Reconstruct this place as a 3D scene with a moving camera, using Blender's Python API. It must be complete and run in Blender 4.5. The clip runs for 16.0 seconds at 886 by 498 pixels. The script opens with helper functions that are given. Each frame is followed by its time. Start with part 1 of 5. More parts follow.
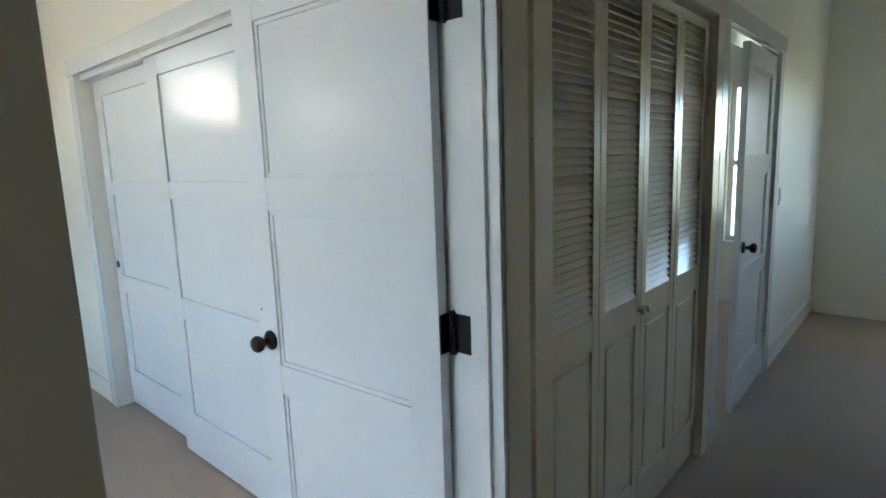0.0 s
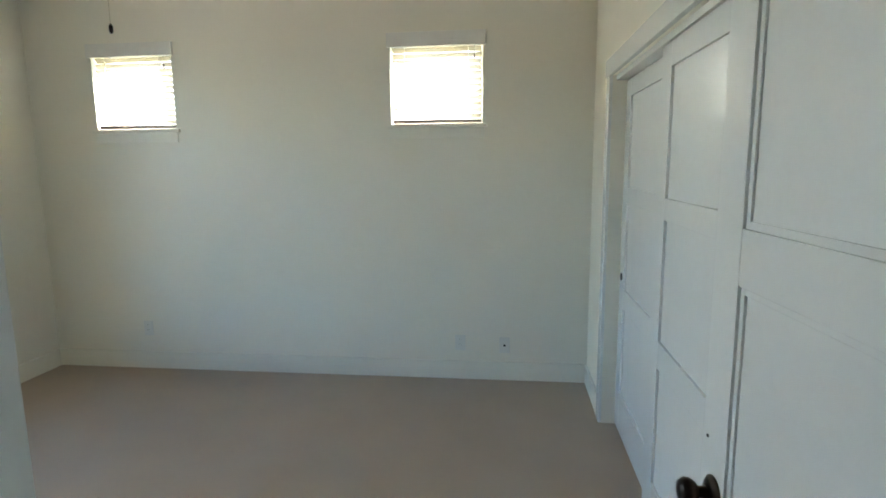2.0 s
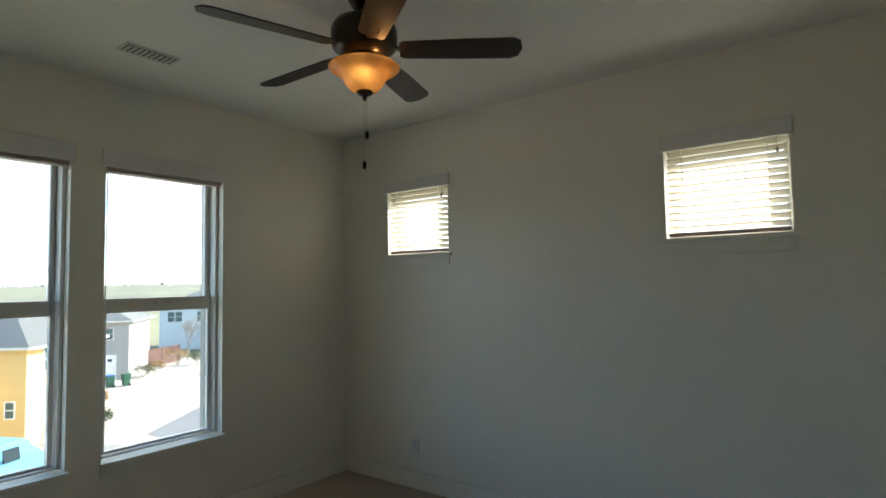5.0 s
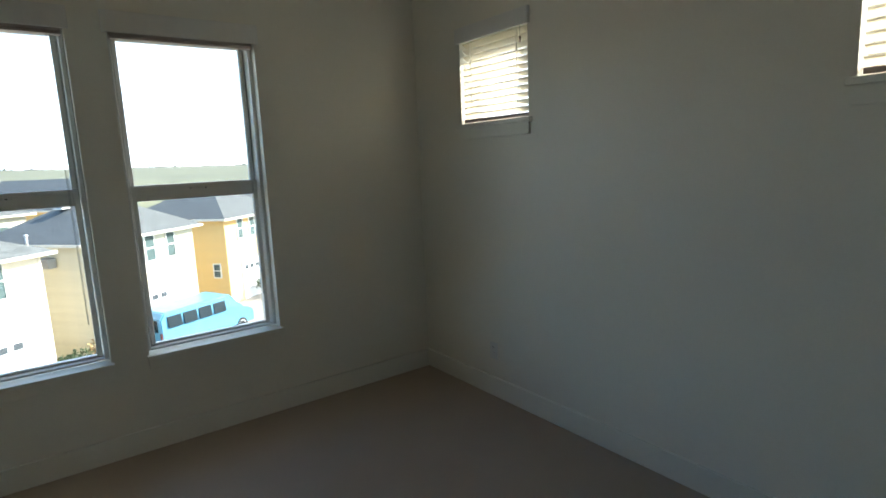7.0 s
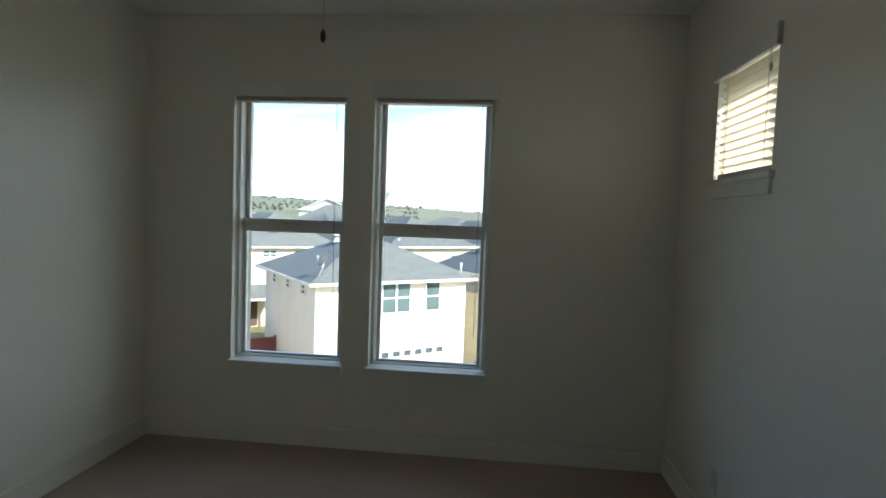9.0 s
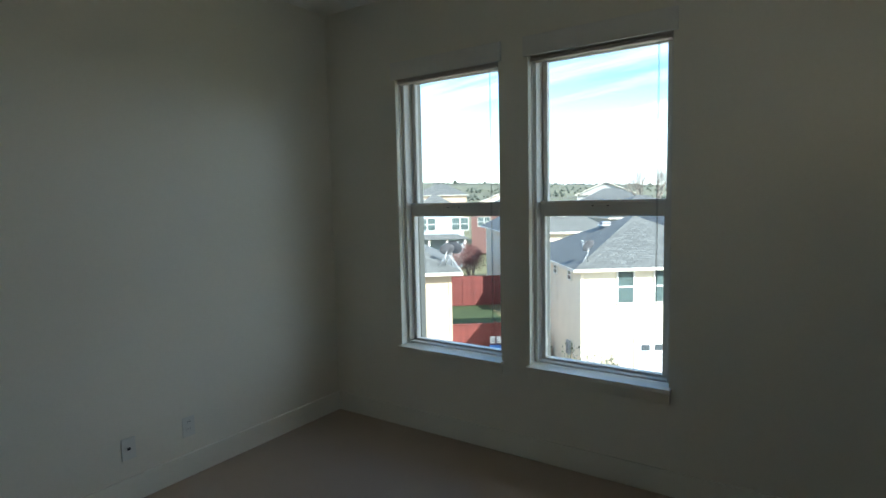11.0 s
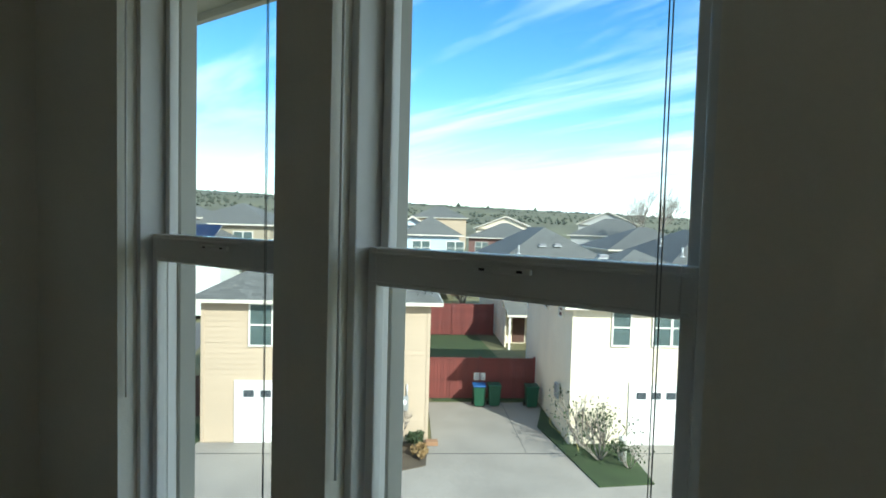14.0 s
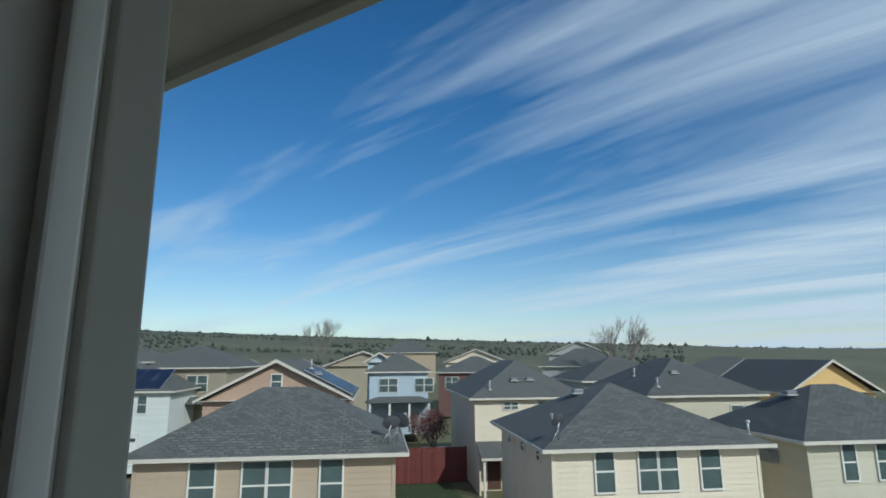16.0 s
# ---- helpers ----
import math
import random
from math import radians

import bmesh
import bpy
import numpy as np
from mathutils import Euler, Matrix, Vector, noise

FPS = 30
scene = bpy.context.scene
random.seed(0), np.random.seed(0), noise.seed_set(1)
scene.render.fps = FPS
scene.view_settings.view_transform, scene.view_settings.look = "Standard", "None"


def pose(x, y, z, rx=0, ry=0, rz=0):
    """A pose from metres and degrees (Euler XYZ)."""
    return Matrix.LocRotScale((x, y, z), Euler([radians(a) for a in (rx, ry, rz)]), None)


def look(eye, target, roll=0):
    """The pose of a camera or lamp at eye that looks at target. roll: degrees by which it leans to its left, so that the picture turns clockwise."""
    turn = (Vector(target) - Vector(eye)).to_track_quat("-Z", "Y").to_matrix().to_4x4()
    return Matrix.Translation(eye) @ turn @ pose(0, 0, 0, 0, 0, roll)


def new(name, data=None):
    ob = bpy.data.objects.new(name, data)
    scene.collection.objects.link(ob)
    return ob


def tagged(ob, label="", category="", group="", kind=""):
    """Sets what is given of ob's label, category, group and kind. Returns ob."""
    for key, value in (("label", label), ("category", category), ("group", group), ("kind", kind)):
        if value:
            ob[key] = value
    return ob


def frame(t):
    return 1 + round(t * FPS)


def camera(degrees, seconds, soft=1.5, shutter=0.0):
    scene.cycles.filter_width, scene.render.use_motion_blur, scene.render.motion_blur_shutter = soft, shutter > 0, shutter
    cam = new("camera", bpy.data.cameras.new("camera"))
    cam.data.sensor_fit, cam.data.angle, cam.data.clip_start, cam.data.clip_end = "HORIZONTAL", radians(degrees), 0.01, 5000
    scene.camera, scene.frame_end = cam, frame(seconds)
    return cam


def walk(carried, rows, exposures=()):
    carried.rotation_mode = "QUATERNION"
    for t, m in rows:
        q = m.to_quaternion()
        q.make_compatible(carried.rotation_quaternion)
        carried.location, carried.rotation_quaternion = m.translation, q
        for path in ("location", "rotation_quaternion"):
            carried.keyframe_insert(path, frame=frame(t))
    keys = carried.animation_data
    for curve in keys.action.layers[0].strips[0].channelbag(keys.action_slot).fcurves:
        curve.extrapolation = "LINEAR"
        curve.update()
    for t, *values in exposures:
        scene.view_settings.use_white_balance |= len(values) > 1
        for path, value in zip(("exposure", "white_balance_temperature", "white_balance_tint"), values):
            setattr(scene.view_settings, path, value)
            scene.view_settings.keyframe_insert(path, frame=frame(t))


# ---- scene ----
cam = camera(77.5, 16.0, soft=1.7)
PATH = [
    (0, (2.992, -0.918, 1.473), (4.465, 0.397, 1.157), -2.0),
    (0.5, (3.229, -0.785, 1.498), (4.318, 0.859, 1.168), -2.4),
    (1, (3.417, -0.664, 1.493), (3.838, 1.266, 1.177), -0.6),
    (1.5, (3.513, -0.582, 1.504), (3.439, 1.384, 1.147), -1.4),
    (2, (3.509, -0.383, 1.560), (3.278, 1.580, 1.255), -0.6),
    (2.5, (3.515, -0.095, 1.576), (2.916, 1.802, 1.372), -1.7),
    (3, (3.553, 0.155, 1.578), (2.569, 1.895, 1.493), -0.1),
    (3.5, (3.584, 0.126, 1.580), (2.295, 1.649, 1.708), 0.5),
    (4, (3.594, -0.072, 1.583), (2.410, 1.527, 1.782), 0.4),
    (4.2, (3.611, -0.128, 1.581), (2.499, 1.527, 1.745), 0.2),
    (6.3, (3.531, 0.691, 1.640), (2.074, 2.061, 1.626), -1.8),
    (6.5, (3.429, 0.734, 1.579), (1.963, 2.092, 1.498), -1.1),
    (7, (3.444, 1.119, 1.612), (1.849, 2.282, 1.290), -2.5),
    (7.5, (3.534, 1.386, 1.581), (1.734, 2.200, 1.269), 1.1),
    (8, (3.543, 1.706, 1.566), (1.616, 2.176, 1.311), 1.5),
    (8.5, (3.507, 2.036, 1.571), (1.520, 2.228, 1.445), 1.2),
    (9, (3.546, 2.345, 1.588), (1.558, 2.158, 1.473), 2.1),
    (9.5, (3.511, 2.617, 1.578), (1.609, 2.034, 1.378), 1.1),
    (10, (3.300, 2.766, 1.554), (1.481, 1.966, 1.323), 2.6),
    (10.2, (3.242, 2.807, 1.553), (1.466, 1.913, 1.339), 1.3),
    (12.3, (1.939, 2.975, 1.540), (0.417, 1.682, 1.424), 1.4),
    (12.5, (1.792, 2.984, 1.538), (0.284, 1.672, 1.460), 2.4),
    (13, (1.467, 2.898, 1.540), (0.005, 1.535, 1.465), 1.8),
    (13.5, (1.152, 2.623, 1.569), (-0.404, 1.371, 1.468), 1.2),
    (14, (0.833, 2.435, 1.596), (-0.817, 1.309, 1.501), 1.5),
    (14.5, (0.513, 2.311, 1.690), (-1.143, 1.191, 1.634), 2.5),
    (15, (0.250, 2.115, 1.736), (-1.478, 1.119, 1.876), 1.6),
    (15.5, (0.113, 2.063, 1.739), (-1.686, 1.249, 2.054), 1.1),
    (16, (0.044, 2.138, 1.758), (-1.635, 1.120, 2.141), -0.4),
]
# Stops follow the clip's automatic exposure: bright in the doorway, darker as the windows fill the view.
EXPOSURE = [
    (0.0, 4.08, 5800, 8),
    (1.0, 3.84, 5850, 6),
    (2.0, 3.54, 6150, 4),
    (2.5, 3.48, 6250, 4),
    (3.0, 3.20, 6200, 4),
    (3.5, 2.70, 6250, 5),
    (4.2, 2.22, 6200, 5),
    (6.3, 1.97, 6250, 5),
    (7.0, 1.90, 6080, 5),
    (8.0, 1.85, 6050, 5),
    (9.0, 1.56, 5950, 4),
    (10.2, 1.56, 5750, 3),
    (12.3, 1.28, 5800, -2),
    (13.0, 1.16, 5820, -4),
    (14.0, 0.78, 5850, -4),
    (14.6, 0.40, 5820, -2),
    (15.0, 0.15, 5800, 2),
    (15.5, -0.40, 5700, 3),
    (16.0, -0.60, 5700, 3),
]
walk(cam, [(t, look(eye, target, roll)) for t, eye, target, roll in PATH], EXPOSURE)

# ---- daylight ----
SUN_ELEV, SUN_AZ = radians(32), Vector((0.3295, 0.9442))
world = bpy.data.worlds.new("sky")
scene.world = world
world.use_nodes = True
wn = world.node_tree.nodes
wl = world.node_tree.links
wn.clear()
sky = wn.new("ShaderNodeTexSky")
sky.sky_type = "NISHITA"
sky.sun_disc = False
sky.sun_elevation = SUN_ELEV
sky.sun_rotation = math.atan2(SUN_AZ.x, SUN_AZ.y)
sky.altitude = 50
sky.dust_density = 0.1
sky.ozone_density = 2.0
# thin cirrus streaks on a high flat layer, drawn out along one heading, denser towards the north
wco = wn.new("ShaderNodeTexCoord")
wdir = wn.new("ShaderNodeSeparateXYZ")
wlift = wn.new("ShaderNodeMath")
wlift.operation, wlift.inputs[1].default_value = "ADD", 0.10
wlow = wn.new("ShaderNodeMath")
wlow.operation, wlow.inputs[1].default_value = "MAXIMUM", 0.05
wflat = wn.new("ShaderNodeVectorMath")
wflat.operation = "DIVIDE"
wturn = wn.new("ShaderNodeMapping")
wturn.vector_type = "POINT"
wturn.inputs["Rotation"].default_value = (0, 0, radians(-258))
wmap = wn.new("ShaderNodeMapping")
wmap.inputs["Location"].default_value = (0.35, 0.9, 0.0)
wmap.inputs["Scale"].default_value = (0.20, 1.0, 0.0)
wnoise = wn.new("ShaderNodeTexNoise")
wnoise.inputs["Scale"].default_value = 1.5
wnoise.inputs["Detail"].default_value = 10
wnoise.inputs["Roughness"].default_value = 0.60
wnoise.inputs["Distortion"].default_value = 0.45
wcover = wn.new("ShaderNodeMath")
wcover.operation, wcover.inputs[1].default_value, wcover.inputs[2].default_value = "MULTIPLY_ADD", 0.20, 0.085
wsum = wn.new("ShaderNodeMath")
wsum.operation = "ADD"
wramp = wn.new("ShaderNodeValToRGB")
wramp.color_ramp.elements[0].position = 0.45
wramp.color_ramp.elements[1].position = 0.80
wmix = wn.new("ShaderNodeMix")
wmix.data_type = "RGBA"
wmix.inputs[7].default_value = (6.1, 6.8, 7.4, 1)
wbg = wn.new("ShaderNodeBackground")
wbg.inputs["Strength"].default_value = 0.15
wout = wn.new("ShaderNodeOutputWorld")
wl.new(wco.outputs["Generated"], wdir.inputs["Vector"])
wl.new(wdir.outputs["Z"], wlift.inputs[0])
wl.new(wlift.outputs[0], wlow.inputs[0])
wl.new(wco.outputs["Generated"], wflat.inputs[0])
wl.new(wlow.outputs[0], wflat.inputs[1])
wl.new(wflat.outputs[0], wturn.inputs["Vector"])
wl.new(wturn.outputs["Vector"], wmap.inputs["Vector"])
wl.new(wmap.outputs["Vector"], wnoise.inputs["Vector"])
wl.new(wdir.outputs["Y"], wcover.inputs[0])
wl.new(wnoise.outputs["Fac"], wsum.inputs[0])
wl.new(wcover.outputs[0], wsum.inputs[1])
wl.new(wsum.outputs[0], wramp.inputs["Fac"])
# whiter haze low over the horizon
wsep = wn.new("ShaderNodeSeparateXYZ")
whaze = wn.new("ShaderNodeMapRange")
whaze.inputs["From Min"].default_value, whaze.inputs["From Max"].default_value = 0.0, 0.22
whaze.inputs["To Min"].default_value, whaze.inputs["To Max"].default_value = 0.42, 0.0
wmax = wn.new("ShaderNodeMath")
wmax.operation, wmax.use_clamp = "ADD", True
wl.new(wco.outputs["Generated"], wsep.inputs["Vector"])
wl.new(wsep.outputs["Z"], whaze.inputs["Value"])
wl.new(wramp.outputs["Color"], wmax.inputs[0])
wl.new(whaze.outputs["Result"], wmax.inputs[1])
wl.new(wmax.outputs[0], wmix.inputs[0])
wsat = wn.new("ShaderNodeHueSaturation")
wsat.inputs["Saturation"].default_value = 1.3
wl.new(sky.outputs["Color"], wsat.inputs["Color"])
wl.new(wsat.outputs["Color"], wmix.inputs[6])
wl.new(wmix.outputs[2], wbg.inputs["Color"])
wl.new(wbg.outputs["Background"], wout.inputs["Surface"])

sun = new("sun", bpy.data.lights.new("sun", "SUN"))
sun.data.energy, sun.data.angle, sun.data.color = 4.2, radians(0.5), (1.0, 0.95, 0.87)
to_sun = Vector((SUN_AZ.x * math.cos(SUN_ELEV), SUN_AZ.y * math.cos(SUN_ELEV), math.sin(SUN_ELEV)))
sun.matrix_world = look(to_sun * 60, (0, 0, 0))


# ---- materials ----
def material(name, colour, rough=0.5, metal=0.0, grain=0.06, grain_scale=40.0, stain=0.06, stain_scale=2.0, bump=0.0, bump_scale=200.0, spec=0.5, per_object=0.0):
    """A surface with fine grain and broad stains in its colour, and fine relief."""
    m = bpy.data.materials.new(name)
    m.use_nodes = True
    n, l = m.node_tree.nodes, m.node_tree.links
    b = n["Principled BSDF"]
    b.inputs["Roughness"].default_value, b.inputs["Metallic"].default_value = rough, metal
    b.inputs["Specular IOR Level"].default_value = spec
    co = n.new("ShaderNodeTexCoord")
    fine, broad = n.new("ShaderNodeTexNoise"), n.new("ShaderNodeTexNoise")
    fine.inputs["Scale"].default_value, fine.inputs["Detail"].default_value = grain_scale, 5
    broad.inputs["Scale"].default_value, broad.inputs["Detail"].default_value = stain_scale, 3
    l.new(co.outputs["Object"], fine.inputs["Vector"])
    l.new(co.outputs["Object"], broad.inputs["Vector"])

    def around(src, amount):
        r = n.new("ShaderNodeMapRange")
        r.inputs["From Min"].default_value, r.inputs["From Max"].default_value = 0.25, 0.75
        r.inputs["To Min"].default_value, r.inputs["To Max"].default_value = 1 - amount, 1 + amount
        l.new(src, r.inputs["Value"])
        return r.outputs["Result"]

    mul = n.new("ShaderNodeMath")
    mul.operation = "MULTIPLY"
    l.new(around(fine.outputs["Fac"], grain), mul.inputs[0])
    l.new(around(broad.outputs["Fac"], stain), mul.inputs[1])
    value = mul.outputs[0]
    if per_object:
        info, again = n.new("ShaderNodeObjectInfo"), n.new("ShaderNodeMath")
        again.operation = "MULTIPLY"
        r = n.new("ShaderNodeMapRange")
        r.inputs["To Min"].default_value, r.inputs["To Max"].default_value = 1 - per_object, 1 + per_object
        l.new(info.outputs["Random"], r.inputs["Value"])
        l.new(value, again.inputs[0])
        l.new(r.outputs["Result"], again.inputs[1])
        value = again.outputs[0]
    tint = n.new("ShaderNodeVectorMath")
    tint.operation = "SCALE"
    tint.inputs[0].default_value = colour
    l.new(value, tint.inputs["Scale"])
    l.new(tint.outputs[0], b.inputs["Base Color"])
    if bump:
        rel, bp = n.new("ShaderNodeTexNoise"), n.new("ShaderNodeBump")
        rel.inputs["Scale"].default_value, rel.inputs["Detail"].default_value = bump_scale, 4
        bp.inputs["Strength"].default_value, bp.inputs["Distance"].default_value = bump, 0.004
        l.new(co.outputs["Object"], rel.inputs["Vector"])
        l.new(rel.outputs["Fac"], bp.inputs["Height"])
        l.new(bp.outputs["Normal"], b.inputs["Normal"])
    return m


def glass(name, tint=(1, 1, 1), gloss=0.9):
    """Thin window glass: see-through, with a mirror gloss that grows at a slant."""
    m = bpy.data.materials.new(name)
    m.use_nodes = True
    n, l = m.node_tree.nodes, m.node_tree.links
    n.clear()
    out, mix = n.new("ShaderNodeOutputMaterial"), n.new("ShaderNodeMixShader")
    clear, shine, face = n.new("ShaderNodeBsdfTransparent"), n.new("ShaderNodeBsdfGlossy"), n.new("ShaderNodeLayerWeight")
    clear.inputs["Color"].default_value = (*tint, 1)
    shine.inputs["Roughness"].default_value = 0.01
    shine.inputs["Color"].default_value = (gloss, gloss, gloss, 1)
    face.inputs["Blend"].default_value = 0.5
    steep, amount = n.new("ShaderNodeMath"), n.new("ShaderNodeMapRange")
    steep.operation, steep.inputs[1].default_value = "POWER", 4.0
    amount.inputs["To Min"].default_value, amount.inputs["To Max"].default_value = 0.022, 0.5
    l.new(face.outputs["Facing"], steep.inputs[0])
    l.new(steep.outputs[0], amount.inputs["Value"])
    l.new(amount.outputs["Result"], mix.inputs["Fac"])
    l.new(clear.outputs[0], mix.inputs[1])
    l.new(shine.outputs[0], mix.inputs[2])
    l.new(mix.outputs[0], out.inputs["Surface"])
    return m


def translucent(name, colour, through_colour, share=0.5):
    """A thin plastic slat that lets some light through."""
    m = bpy.data.materials.new(name)
    m.use_nodes = True
    n, l = m.node_tree.nodes, m.node_tree.links
    n.clear()
    out, mix = n.new("ShaderNodeOutputMaterial"), n.new("ShaderNodeMixShader")
    d, t = n.new("ShaderNodeBsdfDiffuse"), n.new("ShaderNodeBsdfTranslucent")
    d.inputs["Color"].default_value, t.inputs["Color"].default_value = (*colour, 1), (*through_colour, 1)
    mix.inputs["Fac"].default_value = share
    l.new(d.outputs[0], mix.inputs[1])
    l.new(t.outputs[0], mix.inputs[2])
    l.new(mix.outputs[0], out.inputs["Surface"])
    return m


def glowing(name, colour, strength, dim=0.4, scale=9.0):
    """Cloudy alabaster glass: glows a little all over and lets the bulb behind it shine through."""
    m = bpy.data.materials.new(name)
    m.use_nodes = True
    n, l = m.node_tree.nodes, m.node_tree.links
    b = n["Principled BSDF"]
    b.inputs["Base Color"].default_value, b.inputs["Roughness"].default_value = (0.42, 0.27, 0.14, 1), 0.22
    b.inputs["Emission Color"].default_value = (*colour, 1)
    co, no, r = n.new("ShaderNodeTexCoord"), n.new("ShaderNodeTexNoise"), n.new("ShaderNodeMapRange")
    no.inputs["Scale"].default_value, no.inputs["Detail"].default_value = scale, 4
    r.inputs["From Min"].default_value, r.inputs["From Max"].default_value = 0.35, 0.7
    r.inputs["To Min"].default_value, r.inputs["To Max"].default_value = strength * dim, strength
    thin, mix, tone = n.new("ShaderNodeBsdfTranslucent"), n.new("ShaderNodeMixShader"), n.new("ShaderNodeMix")
    tone.data_type = "RGBA"
    tone.inputs[6].default_value, tone.inputs[7].default_value = (0.16, 0.06, 0.012, 1), (1.0, 0.62, 0.24, 1)
    mix.inputs["Fac"].default_value = 0.6
    l.new(co.outputs["Object"], no.inputs["Vector"])
    l.new(no.outputs["Fac"], r.inputs["Value"])
    l.new(r.outputs["Result"], b.inputs["Emission Strength"])
    l.new(no.outputs["Fac"], tone.inputs[0])
    l.new(tone.outputs[2], thin.inputs["Color"])
    l.new(b.outputs[0], mix.inputs[1])
    l.new(thin.outputs[0], mix.inputs[2])
    l.new(mix.outputs[0], n["Material Output"].inputs["Surface"])
    return m


def shingles(name, colour):
    """Asphalt shingles: courses of tabs of uneven tone, lip shadows painted as dark joints."""
    m = bpy.data.materials.new(name)
    m.use_nodes = True
    n, l = m.node_tree.nodes, m.node_tree.links
    b = n["Principled BSDF"]
    b.inputs["Roughness"].default_value = 0.92
    uv, br = n.new("ShaderNodeTexCoord"), n.new("ShaderNodeTexBrick")
    br.inputs["Scale"].default_value = 1.0
    br.inputs["Brick Width"].default_value, br.inputs["Row Height"].default_value = 0.30, 0.145
    br.inputs["Mortar Size"].default_value, br.inputs["Mortar Smooth"].default_value = 0.016, 0.1
    br.inputs["Color1"].default_value = (*[c * 0.78 for c in colour], 1)
    br.inputs["Color2"].default_value = (*[c * 1.22 for c in colour], 1)
    br.inputs["Mortar"].default_value = (*[c * 0.38 for c in colour], 1)
    br.offset = 0.37
    no, mul = n.new("ShaderNodeTexNoise"), n.new("ShaderNodeMix")
    no.inputs["Scale"].default_value, no.inputs["Detail"].default_value = 1.2, 8
    mul.data_type, mul.blend_type = "RGBA", "OVERLAY"
    mul.inputs[0].default_value = 0.14
    bp = n.new("ShaderNodeBump")
    bp.inputs["Strength"].default_value, bp.inputs["Distance"].default_value = 0.6, 0.02
    l.new(uv.outputs["UV"], br.inputs["Vector"])
    l.new(uv.outputs["UV"], no.inputs["Vector"])
    l.new(br.outputs["Color"], mul.inputs[6])
    l.new(no.outputs["Fac"], mul.inputs[7])
    l.new(mul.outputs[2], b.inputs["Base Color"])
    l.new(br.outputs["Color"], bp.inputs["Height"])
    l.new(bp.outputs["Normal"], b.inputs["Normal"])
    return m


PAINT = material("cream_wall_paint", (0.86, 0.82, 0.72), 0.44, grain=0.012, grain_scale=90, stain=0.02, stain_scale=1.3, bump=0.12, bump_scale=160)
CEILING = material("ceiling_paint", (0.86, 0.84, 0.78), 0.8, grain=0.015, stain=0.02, bump=0.15, bump_scale=120)
TRIM = material("white_trim_enamel", (0.82, 0.82, 0.80), 0.24, grain=0.01, stain=0.015, bump=0.03, bump_scale=60)
HALLTRIM = material("cream_hall_enamel", (0.86, 0.765, 0.61), 0.22, grain=0.01, stain=0.02, bump=0.03, bump_scale=60)
SKIRT = material("cream_trim_enamel", (0.86, 0.83, 0.74), 0.42, grain=0.01, stain=0.02, bump=0.03, bump_scale=60)
DOORWHITE = material("white_door_enamel", (0.82, 0.83, 0.83), 0.2, grain=0.01, stain=0.02, stain_scale=3, bump=0.03, bump_scale=45)
CARPET = material("beige_carpet", (0.50, 0.405, 0.325), 0.98, grain=0.22, grain_scale=260, stain=0.045, stain_scale=2.6, bump=0.9, bump_scale=420, spec=0.1)
VINYL = material("white_window_vinyl", (0.78, 0.76, 0.72), 0.38, grain=0.01, stain=0.02)
BRONZE = material("oil_rubbed_bronze", (0.030, 0.022, 0.018), 0.32, metal=0.75, grain=0.15, stain=0.2, stain_scale=12)
BLACKMETAL = material("black_hinge_metal", (0.012, 0.012, 0.014), 0.4, metal=0.5, grain=0.1)
BLADE = material("dark_walnut_blade", (0.028, 0.020, 0.017), 0.5, grain=0.2, grain_scale=30, stain=0.2, stain_scale=6)
PLASTIC = material("white_plastic_plate", (0.78, 0.77, 0.72), 0.35, grain=0.01)
SLOT = material("dark_slot", (0.03, 0.03, 0.03), 0.6)
CHROME = material("bright_chain_metal", (0.5, 0.45, 0.36), 0.3, metal=1.0)
CORD = material("grey_blind_cord", (0.32, 0.32, 0.30), 0.8)
SLAT = translucent("white_blind_slat", (0.86, 0.84, 0.78), (0.86, 0.80, 0.68), 0.58)
VALANCE = material("white_blind_valance", (0.80, 0.78, 0.74), 0.5, grain=0.02, grain_scale=25)
# Stacked slats and rails of white blinds, shade put in as brown; tassels too.
BLINDSTACK = material("shade_brown_blind_parts", (0.50, 0.42, 0.38), 0.5, grain=0.05)
PANE = glass("window_glass")
ALABASTER = glowing("lit_alabaster_glass", (1.0, 0.36, 0.07), 0.045, dim=0.2, scale=14.0)
VENTGREY = material("painted_vent_metal", (0.62, 0.61, 0.57), 0.45)
# Outside trim and soffit grey, darkened in colour for the shade they stand in.
EAVEPAINT = material("shade_darkened_outside_paint", (0.40, 0.385, 0.335), 0.7, grain=0.05)


# ---- mesh helpers ----
def add_box(bm, x0, x1, y0, y1, z0, z1, m=None):
    vs = [Vector((x, y, z)) for x in (x0, x1) for y in (y0, y1) for z in (z0, z1)]
    vs = [bm.verts.new(m @ v if m else v) for v in vs]
    for f in ((0, 1, 3, 2), (4, 6, 7, 5), (0, 4, 5, 1), (2, 3, 7, 6), (0, 2, 6, 4), (1, 5, 7, 3)):
        bm.faces.new([vs[i] for i in f])
    return vs


def box_bm(*dims, bevel=0.0, m=None):
    bm = bmesh.new()
    add_box(bm, *dims, m=m)
    if bevel:
        bmesh.ops.bevel(bm, geom=bm.edges[:], offset=bevel, segments=2, affect="EDGES", profile=0.6)
    return bm


